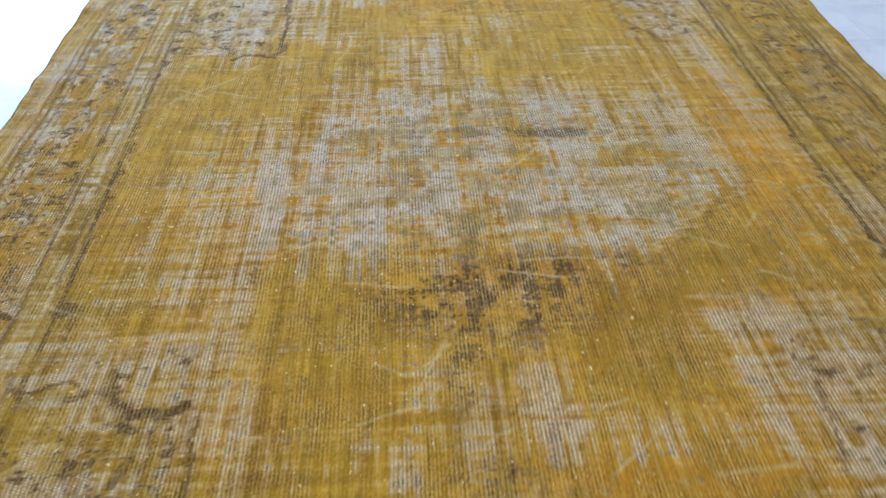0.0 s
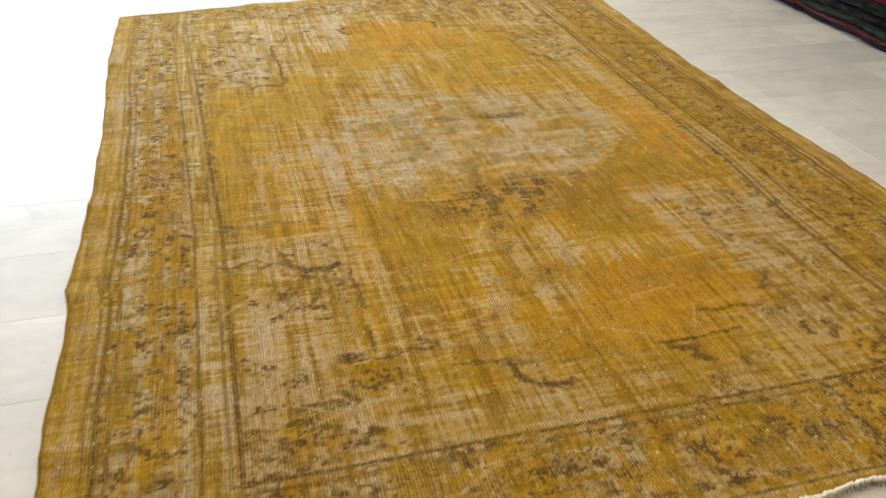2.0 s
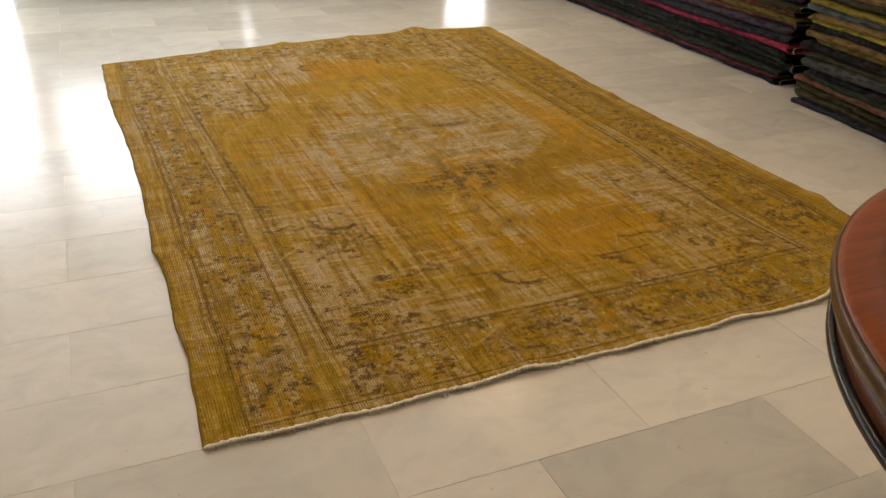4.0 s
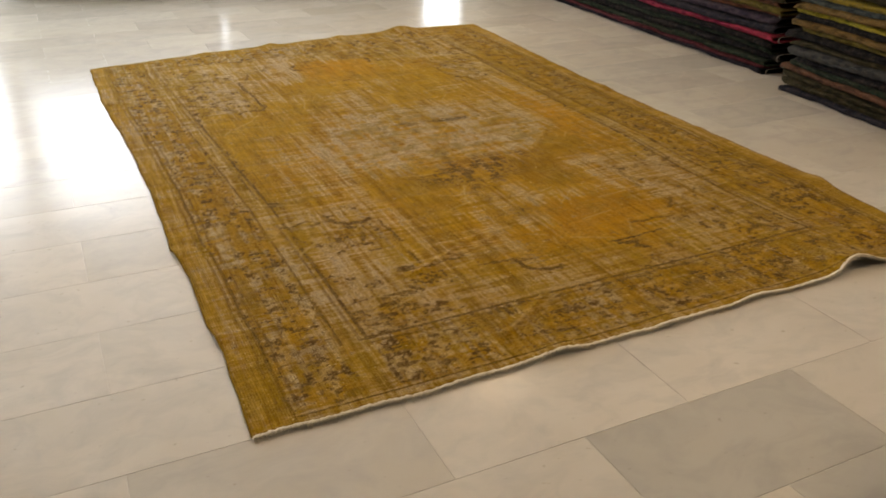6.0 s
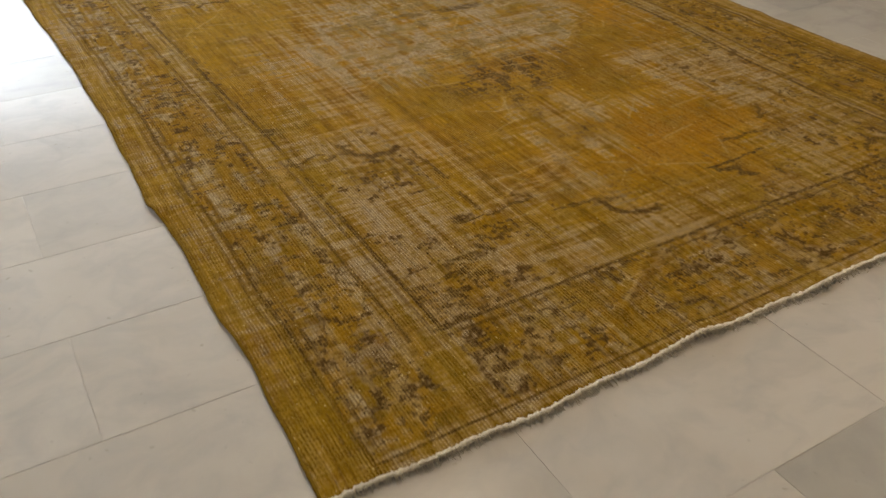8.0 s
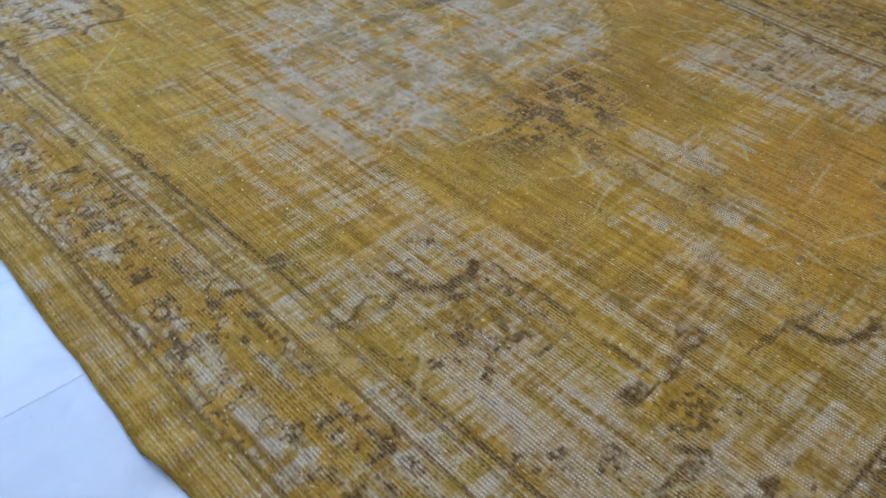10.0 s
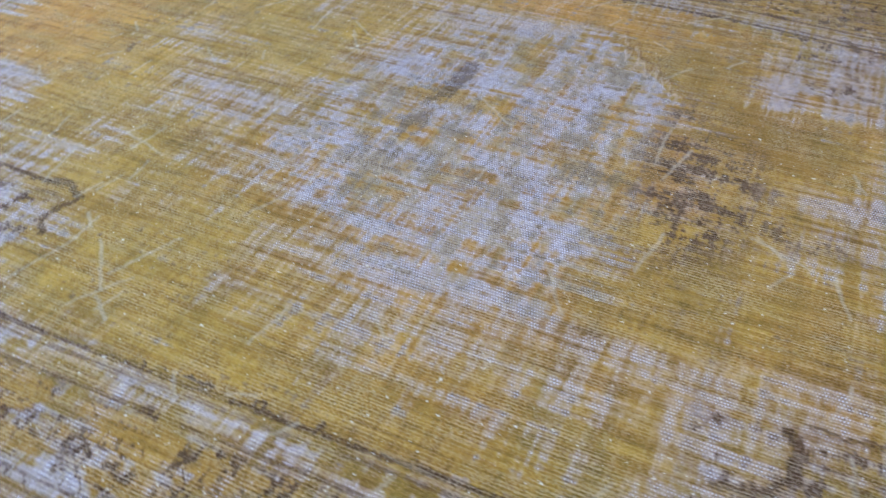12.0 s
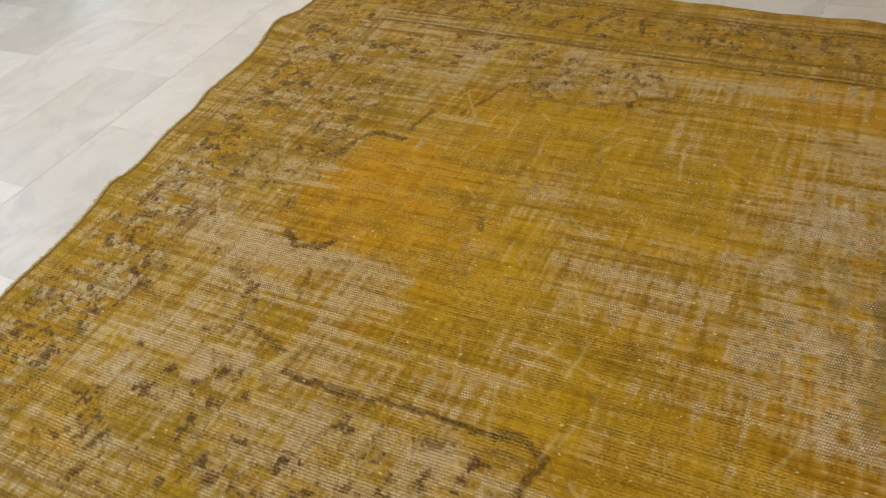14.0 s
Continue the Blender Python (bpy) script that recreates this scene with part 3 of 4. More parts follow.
    lay(0.65 * kept, (0.20, 0.122, 0.010))

    dark = np.zeros_like(x)

    def mark(d, w, a=1.0, broken=0.5):
        nonlocal dark
        m = a * step(w, w * 0.5, d + 0.6 * w * (tiny - 0.5)) * step(broken - 0.28, broken + 0.12, cloth * 0.65 + 0.35 * blotch)
        dark = np.maximum(dark, m)

    # guard stripes of the border: pairs of thin lines and a grey band
    span_y, span_x = (py > 0.06) & (py < 3.42), (px > 0.10) & (px < 2.24)
    for at, w, a, b in ((0.350, 0.0075, 0.85, 0.40), (0.330, 0.006, 0.55, 0.48), (0.280, 0.006, 0.65, 0.44), (0.112, 0.006, 0.6, 0.48), (0.090, 0.007, 0.75, 0.43), (0.070, 0.005, 0.55, 0.46)):
        start = (end > 0.25) | (at < 0.2)
        fade = a * (1 - 0.45 * step(1.9, 2.9, y))
        mark(np.where(span_y & start, np.abs(px - at), 9), w, fade, b)
        mark(np.where(span_y & start, np.abs(2.33 - px - at), 9), w, a, b)
    for at, w, a, b in ((0.258, 0.0065, 0.85, 0.40), (0.235, 0.006, 0.6, 0.46), (0.024, 0.004, 0.8, 0.36)):
        mark(np.where(span_x & ((side > 0.33) | (at < 0.1)), np.abs(py - at), 9), w, a, b)
        mark(np.where(span_x & ((side > 0.33) | (at < 0.1)), np.abs(3.5 - py - at), 9), w, 0.6 * a, b + 0.08)
    left = step(1.3, 1.1, px)
    lay((0.15 + 0.45 * left) * soft * step(0.035, 0.0, np.abs(side - 0.315)) * step(0.3, 0.75, cloth) * step(0.2, 0.35, end), GREY)
    lay((0.15 + 0.50 * left) * soft * step(0.02, 0.0, np.abs(side - 0.135)) * step(0.3, 0.75, cloth), GREY)
    lay(0.5 * step(0.078, 0.058, side), (0.285, 0.156, 0.007))
    lay(0.5 * step(0.07, 0.05, side) * step(0.5, 0.8, 0.6 * sy1 + 0.4 * blotch), PALE)
    # brown bands across the side strips paint in the shading of edge ripples
    lay(0.5 * step(0.06, 0.04, side) * step(0.50, 0.75, 0.6 * N(x, y, 0.2, 0.06, 48, 2) + 0.4 * sy1), BROWN)

    # flowers along the border: a gold heart, a broken ring, dark leaves beside it
    def flower(fx, fy, r, k, long=1.0):
        nonlocal dark
        dx, dy = px - fx + 0.012 * (fine - 0.5), (py - fy + 0.012 * (tiny - 0.5)) * long
        d, a = np.hypot(dx, dy), np.arctan2(dy, dx)
        heart = step(r * 1.75, r * 1.35, d * (1 + 0.16 * np.sin(a * 5 + k)))
        lay(heart * 0.85 * step(0.1, 0.45, cloth), (0.285, 0.150, 0.003))
        ring = step(0.0075, 0.003, np.abs(d - r * (1 + 0.14 * np.sin(a * 5 + k)))) * step(-0.3, 0.3, np.sin(a * 4 + k))
        dark = np.maximum(dark, 0.85 * ring * step(0.25, 0.55, cloth))
        dark = np.maximum(dark, 0.7 * step(0.007, 0.003, np.abs(d - r * 0.35)) * step(0.0, 0.4, np.sin(a * 2 + k * 2)))
        rim = step(0.014, 0.006, np.abs(d - r * 1.95)) * step(0.1, 0.55, np.sin(a * 3 + 1.7 * k))
        dark = np.maximum(dark, 0.9 * rim * step(0.3, 0.55, cloth))

    for k in range(10):
        fy = 0.10 + 0.345 * k
        for fx in (0.205, 2.125):
            flower(fx, fy, 0.034 + 0.004 * (k % 2), k, 1.15)
            sprig = np.hypot(px - fx + 0.03 * math.sin(k * 2.1), (py - fy - 0.172) * 0.8)
            lay(0.8 * step(0.06, 0.03, sprig) * step(0.40, 0.62, cloth), BROWN)
            lay(0.7 * step(0.03, 0.018, np.abs(sprig - 0.075)) * step(0.42, 0.62, cloth), (0.280, 0.148, 0.003))
    for k in range(5):
        flower(0.49 + 0.385 * k, 0.140, 0.034, k + 3)
        flower(0.55 + 0.36 * k, 3.36, 0.033, k + 7)
    for fx, fy, k in ((0.50, 0.365, 2), (0.63, 0.495, 5), (1.78, 0.34, 8), (0.46, 3.12, 4), (1.84, 3.10, 1)):
        flower(fx, fy, 0.036, k)
    leaf, leaf2 = N(x, y, 0.042, 0.05, 31, 2), N(x, y, 0.026, 0.034, 38, 2)
    vein = np.maximum(step(0.06, 0.01, np.abs(leaf - 0.5)), 0.8 * step(0.05, 0.01, np.abs(leaf2 - 0.45))) * step(0.40, 0.66, cloth)
    spots = step(0.53, 0.70, 0.50 * N(kx, ky, 0.030, 0.026, 32, 2) + 0.2 * tiny + 0.15 * single + 0.15 * sx0) * step(0.35, 0.65, cloth)
    band = border * step(0.085, 0.10, np.where(side < 0.345, side, 0.2)) * step(0.28, 0.26, np.where(side < 0.345, side, 0.2)) * step(0.03, 0.045, end)
    dark = np.maximum(dark, band * np.maximum(vein, spots))
    ground = 0.55 * N(x, y, 0.055, 0.075, 33, 3) + 0.2 * sy1 + 0.25 * fine
    lay(band * soft * soft * (0.15 + 0.40 * left) * step(0.48, 0.66, 0.7 * ground + 0.3 * cloth), (0.335, 0.262, 0.165))
    lay(band * 0.75 * step(0.50, 0.38, ground), (0.270, 0.138, 0.003))
    patchy = N(x, y, 0.16, 0.16, 34)
    corner = np.clip(spandrel + 0.6 * patch_of(wx, wy, 0.40, 1.20, 0.28, 0.56, 0.1) * (1 - border), 0, 1)
    dark = np.maximum(dark, corner * np.maximum(0.55 * vein * step(0.40, 0.6, patchy), spots * step(0.33, 0.5, patchy)))
    lay(spandrel * soft * 0.35 * step(0.5, 0.7, N(x, y, 0.05, 0.07, 35, 2)) * step(0.35, 0.65, cloth), GREY)
    beads = step(0.007, 0.003, np.hypot((px + 0.02) % 0.046 - 0.023, (py - 0.043) * 1.2)) * (py < 0.08) * (px > 0.35)
    dark = np.maximum(dark, 0.7 * beads)

    # broken outline of the field
    outline = np.minimum(np.abs(ex - np.where((ey > 0.62) & (ey < 1.14), 0.53, 9)), np.where((ex > 0.53) & (ex < 0.74), np.abs(ey - 0.62), 9))
    outline = np.minimum(outline, np.where((ex > 0.22) & (ex < 0.53), np.abs(ey - 1.2 - 0.06 * np.sin(ex * 21)), 9))
    mark(outline, 0.011, 0.25, 0.60)
    rest, dark = dark, np.zeros_like(x)
    for pts, w, a in SCROLLS_NEAR + SCROLLS_LOW + SCROLLS_RIGHT + SCROLLS_FAR:
        for (ax, ay), (bx, by) in zip(pts, pts[1:]):
            mark(segment(kx + 0.014 * (fine - 0.5), ky + 0.014 * (leaf2 - 0.5), ax, ay, bx, by), w, a, 0.22)
    ink, dark = dark * (0.55 + 0.45 * step(0.2, 0.45, 0.6 * single + 0.4 * tiny)), rest

    # the medallion's dark traces
    for bx, by, rx, ry, a in ((1.17, 1.857, 0.06, 0.042, 0.95), (1.34, 1.66, 0.04, 0.025, 0.6), (1.165, 1.46, 0.035, 0.035, 0.8), (1.0, 1.65, 0.05, 0.025, 0.6)):
        lay(0.85 * a * step(0.25, 0.85, blob(wx, y, bx, by, rx, ry) + 0.9 * (cloth - 0.5)), (0.105, 0.068, 0.024))
    lay(0.95 * step(0.25, 0.6, blob(wx, y, 1.375, 1.848, 0.13, 0.028) + 0.8 * (cloth - 0.5)), (0.088, 0.045, 0.005))
    med_spots = step(0.50, 0.72, 0.3 * N(x, y, 0.04, 0.03, 36, 2) + 0.5 * cloth + 0.2 * single) * core
    lay(0.75 * med_spots, (0.115, 0.072, 0.014))
    clump = step(0.40, 0.66, 0.3 * N(x, y, 0.03, 0.05, 37, 2) + 0.5 * cloth + 0.2 * single) * np.clip(1.6 * blob(x, y, 1.17, 1.22, 0.22, 0.11) + 0.8 * blob(x, y, 1.1, 1.0, 0.05, 0.1) + 0.8 * blob(x, y, 1.13, 0.80, 0.09, 0.05) + 0.7 * blob(x, y, 1.40, 1.31, 0.12, 0.04), 0, 1)
    dark = np.maximum(dark, clump)
    dark = np.clip(1.15 * dark, 0, 1) * (0.30 + 0.70 * step(0.22, 0.50, 0.45 * single + 0.25 * sy0 + 0.30 * tiny))
    dark = np.maximum(dark, ink)
    lay(dark * 0.4, BROWN)
    lay(dark * 0.96, DARK)

    # pale fold creases; the shade of each fold's lower side painted as a brown line
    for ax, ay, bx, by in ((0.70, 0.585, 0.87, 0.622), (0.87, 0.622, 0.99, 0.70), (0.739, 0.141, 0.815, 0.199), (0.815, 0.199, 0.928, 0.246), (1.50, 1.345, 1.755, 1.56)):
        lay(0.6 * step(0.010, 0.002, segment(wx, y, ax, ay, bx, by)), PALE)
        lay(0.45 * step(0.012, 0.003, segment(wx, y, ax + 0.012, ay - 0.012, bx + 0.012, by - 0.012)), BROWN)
    # chafed hairlines and small creases, scattered
    rng = np.random.RandomState(77)
    for k in range(170):
        far = k % 2 == 0
        ax, ay, turn, length = rng.uniform(0.3, 2.0), rng.uniform(1.9, 3.4) if far else rng.uniform(0.3, 2.2), rng.uniform(-0.7, 1.0) if k % 3 else rng.uniform(0, math.pi), rng.uniform(0.03, 0.15)
        bx, by = ax + length * math.cos(turn), ay + length * math.sin(turn)
        near = (np.abs(x - (ax + bx) / 2) < 0.09) & (np.abs(y - (ay + by) / 2) < 0.09)
        m = 0.42 * step(0.0055, 0.001, segment(x[near] + 0.006 * (fine[near] - 0.5), y[near] + 0.006 * (leaf2[near] - 0.5), ax, ay, bx, by))[..., None]
        col[near] = col[near] * (1 - m) + np.array((0.37, 0.27, 0.11)) * m
    col *= np.clip(1.07 + 0.28 * (tiny - 0.5) + 0.34 * (sy0 - 0.5) + 0.26 * (sy1 - 0.5) + 0.24 * (sx0 - 0.5) + 0.20 * (sx1 - 0.5) + 0.14 * (single - 0.5), 0.5, 1.5)[..., None]
    return col, np.clip(np.maximum(pale * (1 - dark), 0.20 * dark) * (1 - 0.5 * kept), 0, 1)


def make_rug():
    rug = tagged(new("rug"), "large worn over-dyed mustard-gold wool rug lying on the marble floor", "rug")
    nu, nv = 700, 1080
    u, v = np.meshgrid(np.linspace(0, 1, nu), np.linspace(0, 1, nv), indexing="ij")
    x, y = rug_place(u, v)
    z = rug_height(x, y, u, v)
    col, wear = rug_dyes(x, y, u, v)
    rim = np.zeros_like(x, bool)
    rim[0], rim[-1], rim[:, 0], rim[:, -1] = True, True, True, True
    z = np.where(rim, z - 0.004, z)
    co = np.stack([x, y, z], -1).reshape(-1, 3)
    i, j = np.meshgrid(np.arange(nu - 1), np.arange(nv - 1), indexing="ij")
    a = (i * nv + j).ravel()
    quads = np.stack([a, a + nv, a + nv + 1, a + 1], -1)
    me = bpy.data.meshes.new("woven_field")
    me.vertices.add(len(co))
    me.vertices.foreach_set("co", co.ravel())
    me.loops.add(quads.size)
    me.loops.foreach_set("vertex_index", quads.ravel())
    me.polygons.add(len(quads))
    me.polygons.foreach_set("loop_start", np.arange(len(quads)) * 4)
    me.polygons.foreach_set("use_smooth", np.ones(len(quads), bool))
    me.update(calc_edges=True)
    dye = me.attributes.new("dye", "FLOAT_COLOR", "POINT")
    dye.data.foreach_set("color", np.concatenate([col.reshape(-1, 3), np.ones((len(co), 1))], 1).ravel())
    wa = me.attributes.new("wear", "FLOAT", "POINT")
    wa.data.foreach_set("value", wear.ravel())
    me.materials.append(PILE)
    pile = new("woven_field", me)
    pile.parent = rug
    # knotted cotton ends
    for vv, rad, tuft, yarn, look_of in ((0.0, 0.0038, 0.020, COTTON, "frayed off-white cotton end cord"), (1.0, 0.0045, 0.012, COTTON_DYED, "frayed tan cotton end cord")):
        bm = bmesh.new()
        n = 700
        uu = np.linspace(0, 1, n)
        ex, ey = rug_place(uu, np.full(n, vv))
        ez = rug_height(ex, ey, uu, np.full(n, vv)) - 0.0015
        sign = -1 if vv == 0 else 1
        rings = []
        for k in range(n):
            r = rad * (0.7 + 0.35 * random.random() + 0.35 * abs(math.sin(k * 0.31 + 2 * math.sin(k * 0.047))))
            oy = ey[k] + sign * (0.85 * rad + 0.005 * (random.random() - 0.5))
            rings.append([bm.verts.new((ex[k], oy + sign * r * 1.25 * math.cos(w), max(0.0008, ez[k] + r * math.sin(w)))) for w in (0, 1.05, 2.1, 3.14, 4.2, 5.25)])
        for p, q in zip(rings, rings[1:]):
            for s in range(6):
                bm.faces.new((p[s], p[(s + 1) % 6], q[(s + 1) % 6], q[s]))
        for k in range(0, n, 1):
            for _ in range(2):
                if random.random() < 0.75:
                    tx, ty, tz = ex[k] + random.uniform(-0.002, 0.002), ey[k] + sign * rad * 1.5, ez[k] + random.uniform(-0.003, 0.004)
                    le, sk = tuft * random.uniform(0.3, 1.1), random.uniform(-0.005, 0.005)
                    v1 = bm.verts.new((tx - 0.0011, ty, tz))
                    v2 = bm.verts.new((tx + 0.0011, ty, tz))
                    v3 = bm.verts.new((tx, ty, tz + 0.002))
                    v4 = bm.verts.new((tx + sk, ty + sign * le, max(0.001, tz - 0.004)))
                    for f in ((v1, v2, v4), (v2, v3, v4), (v3, v1, v4)):
                        bm.faces.new(f)
        part("end_cord", bm, yarn, rug, look_of, True)
    # overcast wool edges along both sides
    for uu, sign in ((0.0, -1), (1.0, 1)):
        bm = bmesh.new()
        n = 900
        vv = np.linspace(0.001, 0.999, n)
        ex, ey = rug_place(np.full(n, uu), vv)
        ez = rug_height(ex, ey, np.full(n, uu), vv) - 0.0035
        rings = []
        for k in range(n):
            r = 0.0036 * (0.85 + 0.3 * random.random())
            rings.append([bm.verts.new((ex[k] + sign * (0.0008 + r * math.cos(w)), ey[k], max(0.0006, ez[k] + r * math.sin(w)))) for w in (0, 1.05, 2.1, 3.14, 4.2, 5.25)])
        for p, q in zip(rings, rings[1:]):
            for k in range(6):
                bm.faces.new((p[k], p[(k + 1) % 6], q[(k + 1) % 6], q[k]))
        bmesh.ops.recalc_face_normals(bm, faces=bm.faces)
        part("side_binding", bm, BINDING, rug, "overcast brown-gold wool edge", True)
    return rug


make_rug()


# ---------------------------------------------------------------- stacks of folded kilims
def folded_kilim(m, length, depth, thick, dye, label, group, wob, rim=False):
    """A kilim folded in two, its fold towards local -x, lying along local y."""
    bm = bmesh.new()
    ply = min(0.006, thick * 0.3)
    r = thick / 2
    outer = [(depth, 0)] + [(r - r * math.sin(a) * 1.15, r - r * math.cos(a)) for a in np.linspace(0, math.pi, 9)] + [(depth, thick)]
    ri = r - ply
    inner = [(depth, thick - ply)] + [(r - ri * math.sin(a) * 1.1, r + ri * math.cos(a)) for a in np.linspace(0, math.pi, 7)] + [(depth, ply)]
    prof = outer + inner
    segs = max(24, int(length / 0.045))
    ph = [random.uniform(0, 6.3) for _ in range(4)]
    rings = []
    for k in range(segs + 1):
        y = length * k / segs
        push = wob * (math.sin(y * 2.3 + ph[0]) + 0.6 * math.sin(y * 6.1 + ph[1]) + 0.4 * math.sin(y * 15 + ph[2])) + random.uniform(-0.003, 0.003)
        sag = 0.005 * math.sin(y * 4.3 + ph[2]) + 0.0035 * math.sin(y * 11 + ph[3]) + 0.002 * math.sin(y * 29 + ph[0]) + random.uniform(-0.001, 0.001)
        ring = []
        for px, pz in prof:
            front = max(0.0, 1 - px / 0.25)
            jog = front * random.uniform(-0.0015, 0.0015)
            ring.append(bm.verts.new((px + push * front + jog, y + 0.01 * math.sin(px * 9 + ph[1]) + (0.02 * math.sin(pz * 60 + ph[3]) if k in (0, segs) else 0), max(0.0, pz + sag * front * (1 if pz > r else 0.7) + jog))))
        rings.append(ring)
    n = len(prof)
    for a, b in zip(rings, rings[1:]):
        for s in range(n):
            bm.faces.new((a[s], b[s], b[(s + 1) % n], a[(s + 1) % n]))
    for ring in (rings[0], rings[-1]):          # the cut ends of the cloth
        no, ni = len(outer), len(inner)
        for s in range(no - 1):
            q0 = n - 1 - round(s * (ni - 1) / (no - 1))
            q1 = n - 1 - round((s + 1) * (ni - 1) / (no - 1))
            vs = [ring[s], ring[s + 1], ring[q1]] + ([ring[q0]] if q0 != q1 else [])
            bm.faces.new(vs)
    bmesh.ops.recalc_face_normals(bm, faces=bm.faces)
    ob = obj("folded_kilim", bm, KILIM, None, True)
    ob.matrix_world = m
    ob.color = (*dye, 1)
    if rim:                                     # pale selvedge round the fold at the near end
        bm = bmesh.new()
        loop = [Vector((px - 0.002 * math.cos(k), -0.004 + 0.01 * math.sin(px * 9 + ph[1]), pz)) for k, (px, pz) in enumerate(outer) if px < 0.2]
        loop += [Vector((0.16, -0.002, thick))]
        tubes = [[bm.verts.new((q.x + (0.0024 + 0.001 * math.sin(k * 2.3)) * math.cos(w), q.y + 0.0035 * math.sin(w) - 0.012, max(0.001, q.z + 0.002 * math.cos(w)))) for w in (0, 1.26, 2.51, 3.77, 5.03)] for k, q in enumerate(loop)]
        for a, b in zip(tubes, tubes[1:]):
            for k in range(5):
                bm.faces.new((a[k], a[(k + 1) % 5], b[(k + 1) % 5], b[k]))
        bmesh.ops.recalc_face_normals(bm, faces=bm.faces)
        part("selvedge", bm, SELVEDGE, ob, "pale grey corded edge", True)
    return tagged(ob, label, "kilim", group)


NAVY, BLACK, WINE, FOREST = (0.014, 0.015, 0.024), (0.007, 0.007, 0.009), (0.080, 0.013, 0.020), (0.014, 0.025, 0.016)
PINK, PLUM, RUST, MOSS = (0.240, 0.018, 0.040), (0.043, 0.032, 0.046), (0.115, 0.040, 0.022), (0.105, 0.078, 0.016)
SLATE, KHAKI, MUSTARD, TAN = (0.049, 0.052, 0.052), (0.029, 0.025, 0.012), (0.174, 0.125, 0.017), (0.145, 0.087, 0.029)
SALMON, BLUEGREY, LEMON = (0.109, 0.049, 0.029), (0.075, 0.090, 0.087), (0.275, 0.217, 0.023)
NAMES = {NAVY: "navy blue", BLACK: "near-black", WINE: "dark wine red", FOREST: "dark green", PINK: "crimson pink", PLUM: "grey plum", RUST: "rust brown", MOSS: "olive brown",
         SLATE: "slate grey", KHAKI: "dark khaki", MUSTARD: "mustard yellow", TAN: "tan", SALMON: "mottled salmon", BLUEGREY: "pale blue grey", LEMON: "bright yellow olive"}


def stack(origin, heading, length, depth, layers, group, lean=0.0, wob=0.012, rims=False):
    z = 0.001
    for k, (dye, thick) in enumerate(layers):
        thick *= random.uniform(0.72, 1.15)
        off = random.uniform(-0.022, 0.022) + lean * z
        where = "on the floor under others" if k == 0 else "in a tall stack"
        m = pose(*origin, z, 0, 0, heading) @ pose(off, random.uniform(-0.035, 0.035), 0)
        folded_kilim(m, length + random.uniform(-0.03, 0.03), depth, thick, dye, "%s woven kilim folded flat %s" % (NAMES[dye], where), group, wob, rims and k % 3 == 0)
        z += thick + 0.001


stack((3.31, 1.84), -4.5, 3.6, 0.75, [(NAVY, 0.042), (WINE, 0.022), (FOREST, 0.034), (BLACK, 0.04), (FOREST, 0.03), (BLACK, 0.036), (PINK, 0.035), (NAVY, 0.045),
      (PLUM, 0.05), (RUST, 0.032), (MOSS, 0.04), (RUST, 0.035), (KHAKI, 0.04), (PLUM, 0.04), (MOSS, 0.04), (BLACK, 0.04)], "stack of dark folded kilims", rims=True)
stack((3.03, 0.42), -8.0, 1.22, 0.7, [(NAVY, 0.034), (KHAKI, 0.036), (KHAKI, 0.03), (SALMON, 0.032), (FOREST, 0.034), (BLACK, 0.032), (SLATE, 0.055), (KHAKI, 0.026), (BLACK, 0.036),
      (MOSS, 0.024), (TAN, 0.034), (BLACK, 0.03), (LEMON, 0.03), (TAN, 0.036), (BLUEGREY, 0.034), (MUSTARD, 0.034), (KHAKI, 0.034), (TAN, 0.035), (MOSS, 0.035)],
      "stack of yellow and grey folded kilims", -0.02, 0.009, True)
# low dark stacks below the window
stack((1.22, 6.14), 89.0, 1.66, 0.34, [(NAVY, 0.05), (BLACK, 0.045), (PLUM, 0.04), (BLACK, 0.05)] * 5, "stack of dark kilims below the window", 0.0, 0.006)
stack((2.98, 6.10), 89.0, 1.7, 0.36, [(BLACK, 0.045), (NAVY, 0.04), (FOREST, 0.05), (BLACK, 0.04)] * 5, "second stack of dark kilims below the window", 0.0, 0.006)


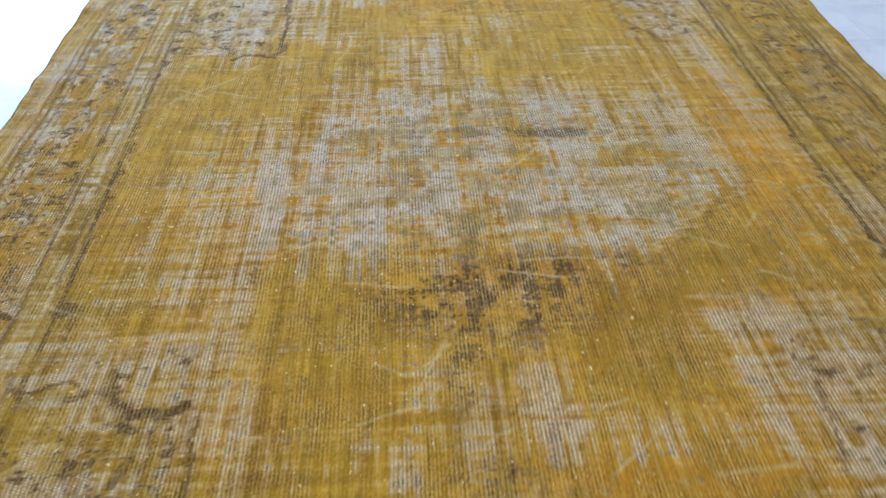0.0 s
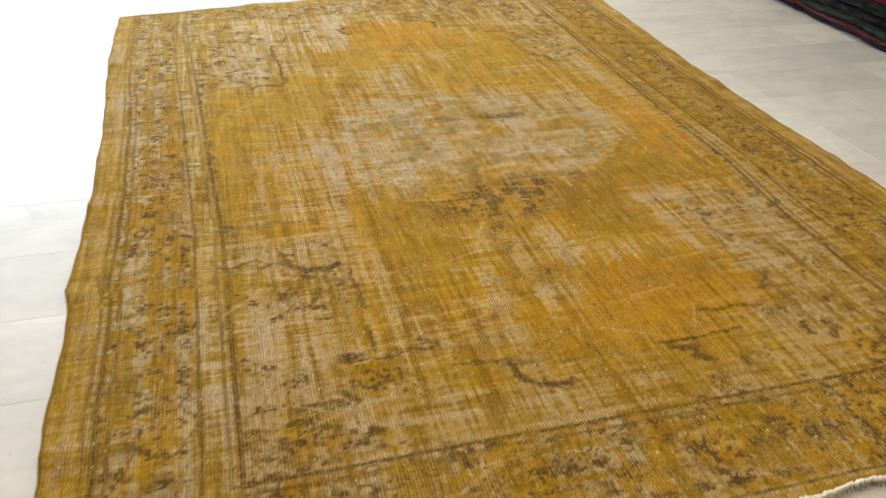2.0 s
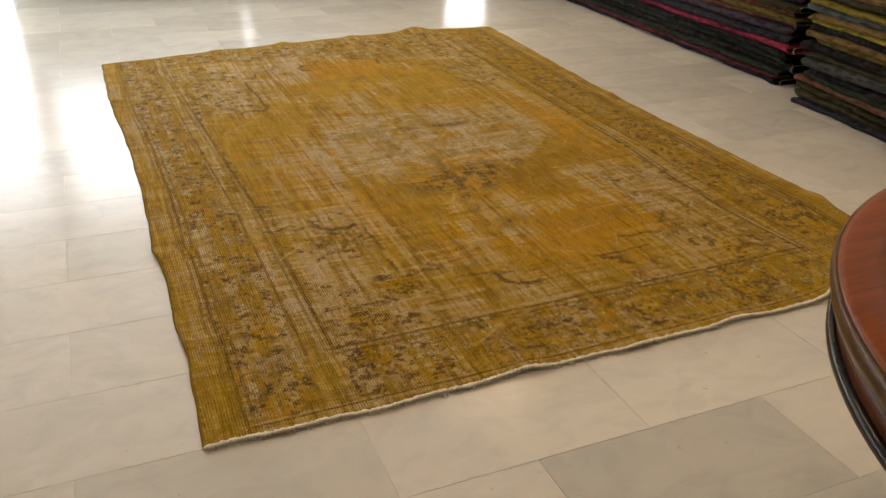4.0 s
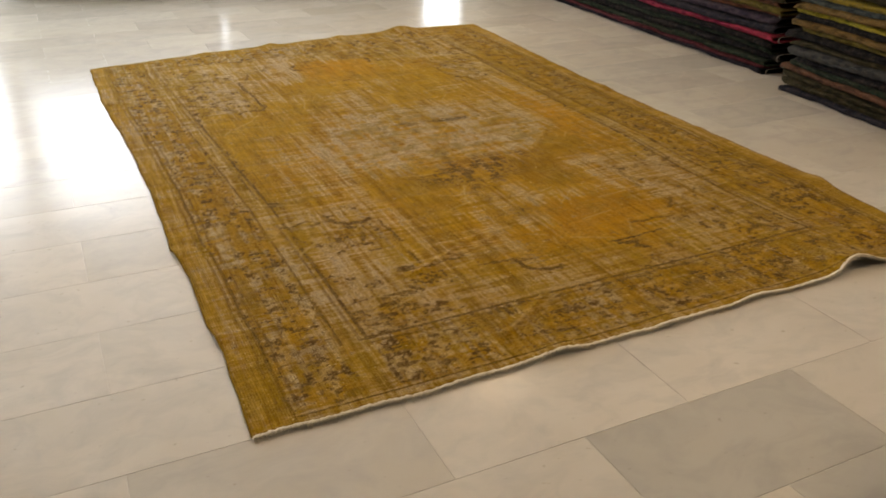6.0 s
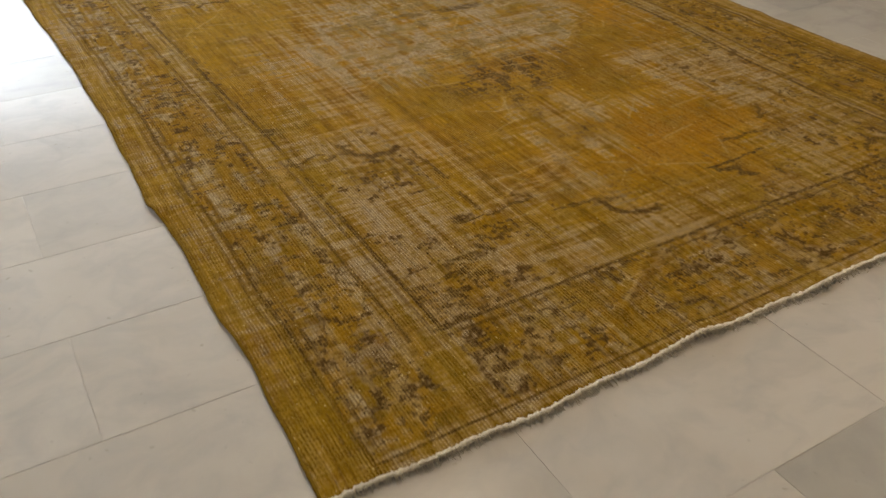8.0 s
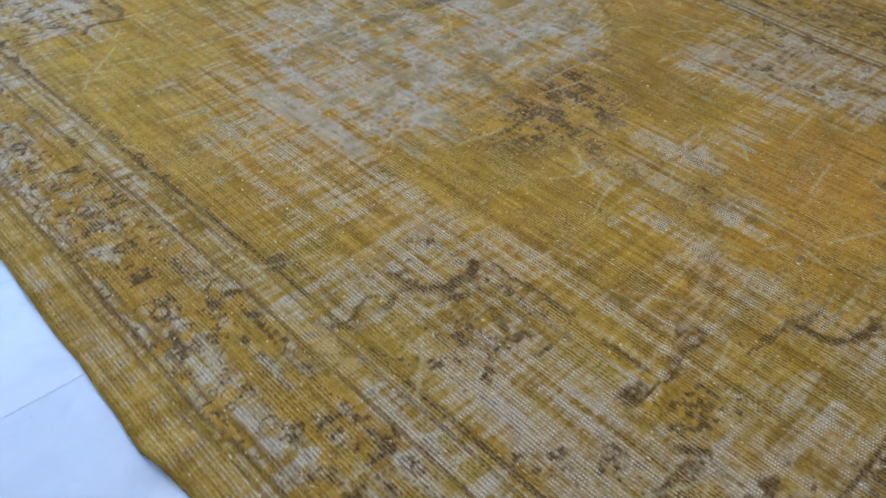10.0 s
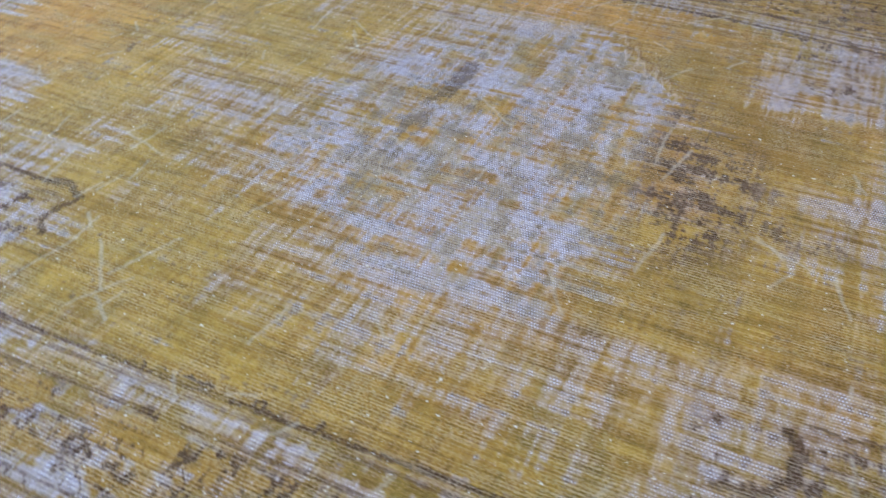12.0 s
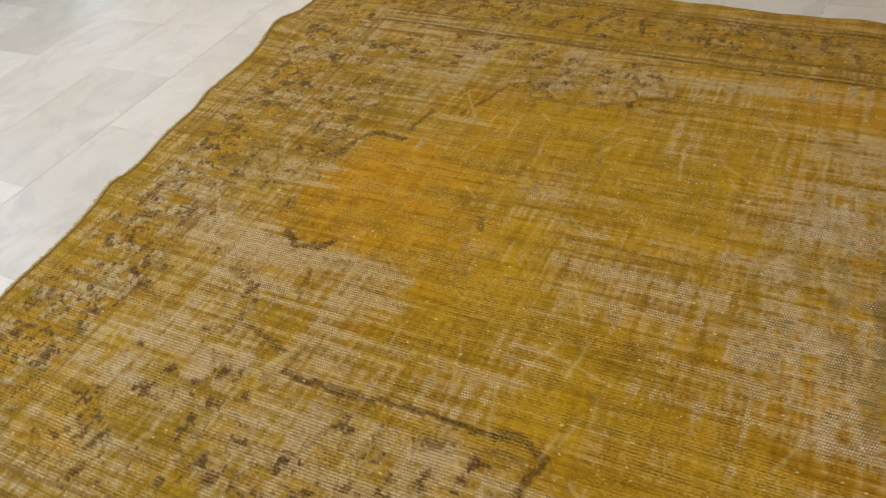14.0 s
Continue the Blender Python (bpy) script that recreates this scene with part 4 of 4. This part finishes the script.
# ---------------------------------------------------------------- round pedestal table
def make_table():
    R, T = 0.697, 0.735
    table = tagged(new("round_table"), "round polished mahogany pedestal table with a lighter banded rim", "table")
    table.location = (1.215, -1.339, 0)
    part("field", lathe([(0, T), (R - 0.062, T), (R - 0.062, T - 0.022), (0, T - 0.022)], 128), WOOD_DARK, table, "dark inlaid centre of the top")
    part("crossband", lathe([(R - 0.0615, T - 0.022), (R - 0.0615, T + 0.0002), (R - 0.012, T), (R - 0.004, T - 0.003), (R - 0.004, T - 0.022)], 128, True), WOOD_RED, table, "red-brown veneered band", True)
    part("edge", lathe([(R - 0.0038, T - 0.003), (R, T - 0.008), (R + 0.002, T - 0.02), (R - 0.002, T - 0.034), (R - 0.012, T - 0.045), (R - 0.03, T - 0.046), (R - 0.03, T - 0.0225), (R - 0.0038, T - 0.0225)], 128, True), WOOD_RIM, table, "rounded walnut edge", True)
    part("apron", lathe([(R - 0.016, T - 0.046), (R - 0.018, T - 0.088), (R - 0.04, T - 0.088), (R - 0.04, T - 0.046)], 128, True), WOOD_DARK, table, "", True)
    part("moulding", lathe([(R - 0.017, T - 0.078), (R - 0.009, T - 0.083), (R - 0.008, T - 0.092), (R - 0.016, T - 0.098), (R - 0.03, T - 0.098), (R - 0.03, T - 0.0885)], 128, True), WOOD_BLACK, table, "glossy black moulding", True)
    part("column", lathe([(0, 0.14), (0.11, 0.14), (0.12, 0.17), (0.09, 0.21), (0.055, 0.25), (0.05, 0.32), (0.075, 0.40), (0.085, 0.46), (0.06, 0.52), (0.05, 0.56), (0.14, 0.60), (0.2, T - 0.0985), (0, T - 0.0985)], 48), WOOD_DARK, table, "", True)
    for k in range(4):
        bm = bmesh.new()
        rings = []
        for s in range(15):
            f = s / 14
            d = 0.09 + 0.47 * f
            zc = 0.045 + 0.14 * (1 - f) ** 1.6 + 0.012 * math.sin(f * math.pi)
            hw, hh = 0.034 - 0.006 * f + (0.012 if f > 0.86 else 0), 0.045 - 0.012 * f + (0.010 if f > 0.86 else 0)
            if s == 14:
                hw, hh = hw * 0.5, hh * 0.6
            zc = max(zc, hh + 0.001)
            rings.append([bm.verts.new((d, hw * math.cos(w), zc + hh * math.sin(w))) for w in np.linspace(0, 2 * math.pi, 13)[:-1]])
        for a, b in zip(rings, rings[1:]):
            for q in range(12):
                bm.faces.new((a[q], a[(q + 1) % 12], b[(q + 1) % 12], b[q]))
        bm.faces.new(rings[0][::-1])
        bm.faces.new(rings[-1])
        bmesh.ops.recalc_face_normals(bm, faces=bm.faces)
        leg = part("leg", bm, WOOD_RED, table, "", True)
        leg.rotation_euler = (0, 0, radians(102 + 90 * k))


make_table()


# ---------------------------------------------------------------- marble floor, tile by tile
TW, TH, GAP = 0.606, 0.302, 0.0010
floor = tagged(new("floor"), "polished cream marble tile floor laid in half bond", "floor", kind="structure")
part("grout_bed", box(bmesh.new(), X0, X1, Y0, Y1, -0.06, -0.0012), GROUT, floor)


def tile_mesh(mat):
    bm = box(bmesh.new(), GAP / 2, TW - GAP / 2, GAP / 2, TH - GAP / 2, -0.0009, 0.0)
    top = [e for e in bm.edges if all(v.co.z > -0.0005 for v in e.verts)]
    bmesh.ops.bevel(bm, geom=top, offset=0.0004, segments=1, affect="EDGES")
    me = bpy.data.meshes.new("tile")
    bm.to_mesh(me)
    bm.free()
    me.materials.append(mat)
    return me


GREY_TILES = ((-2, 2), (-3, 2), (4, 5), (7, 5))          # row, column
TILES = [tile_mesh(MARBLE), tile_mesh(MARBLE_GREY)]
rest = bmesh.new()
for row in range(-12, 22):
    for colm in range(-7, 9):
        tx = -0.552 + TW * colm + (0.29 if row % 2 else 0.0)
        ty = 0.003 + TH * row
        x0, x1, y0, y1 = max(tx, X0), min(tx + TW, X1), max(ty, Y0), min(ty + TH, Y1)
        if x1 - x0 < 0.02 or y1 - y0 < 0.02:
            continue
        grey = (row, colm) in GREY_TILES
        whole = x1 - x0 > TW - 1e-4 and y1 - y0 > TH - 1e-4
        if whole and -1.6 < tx < 3.0 and -1.5 < ty < 6.2:
            tile = new("tile", TILES[1 if grey else 0])
            tile.location = (tx, ty, 0)
            tile.parent = floor
        else:
            box(rest, x0 + GAP / 2, x1 - GAP / 2, y0 + GAP / 2, y1 - GAP / 2, -0.0009, 0.0)
tagged(part("far_tiles", rest, MARBLE, floor), kind="stuff")
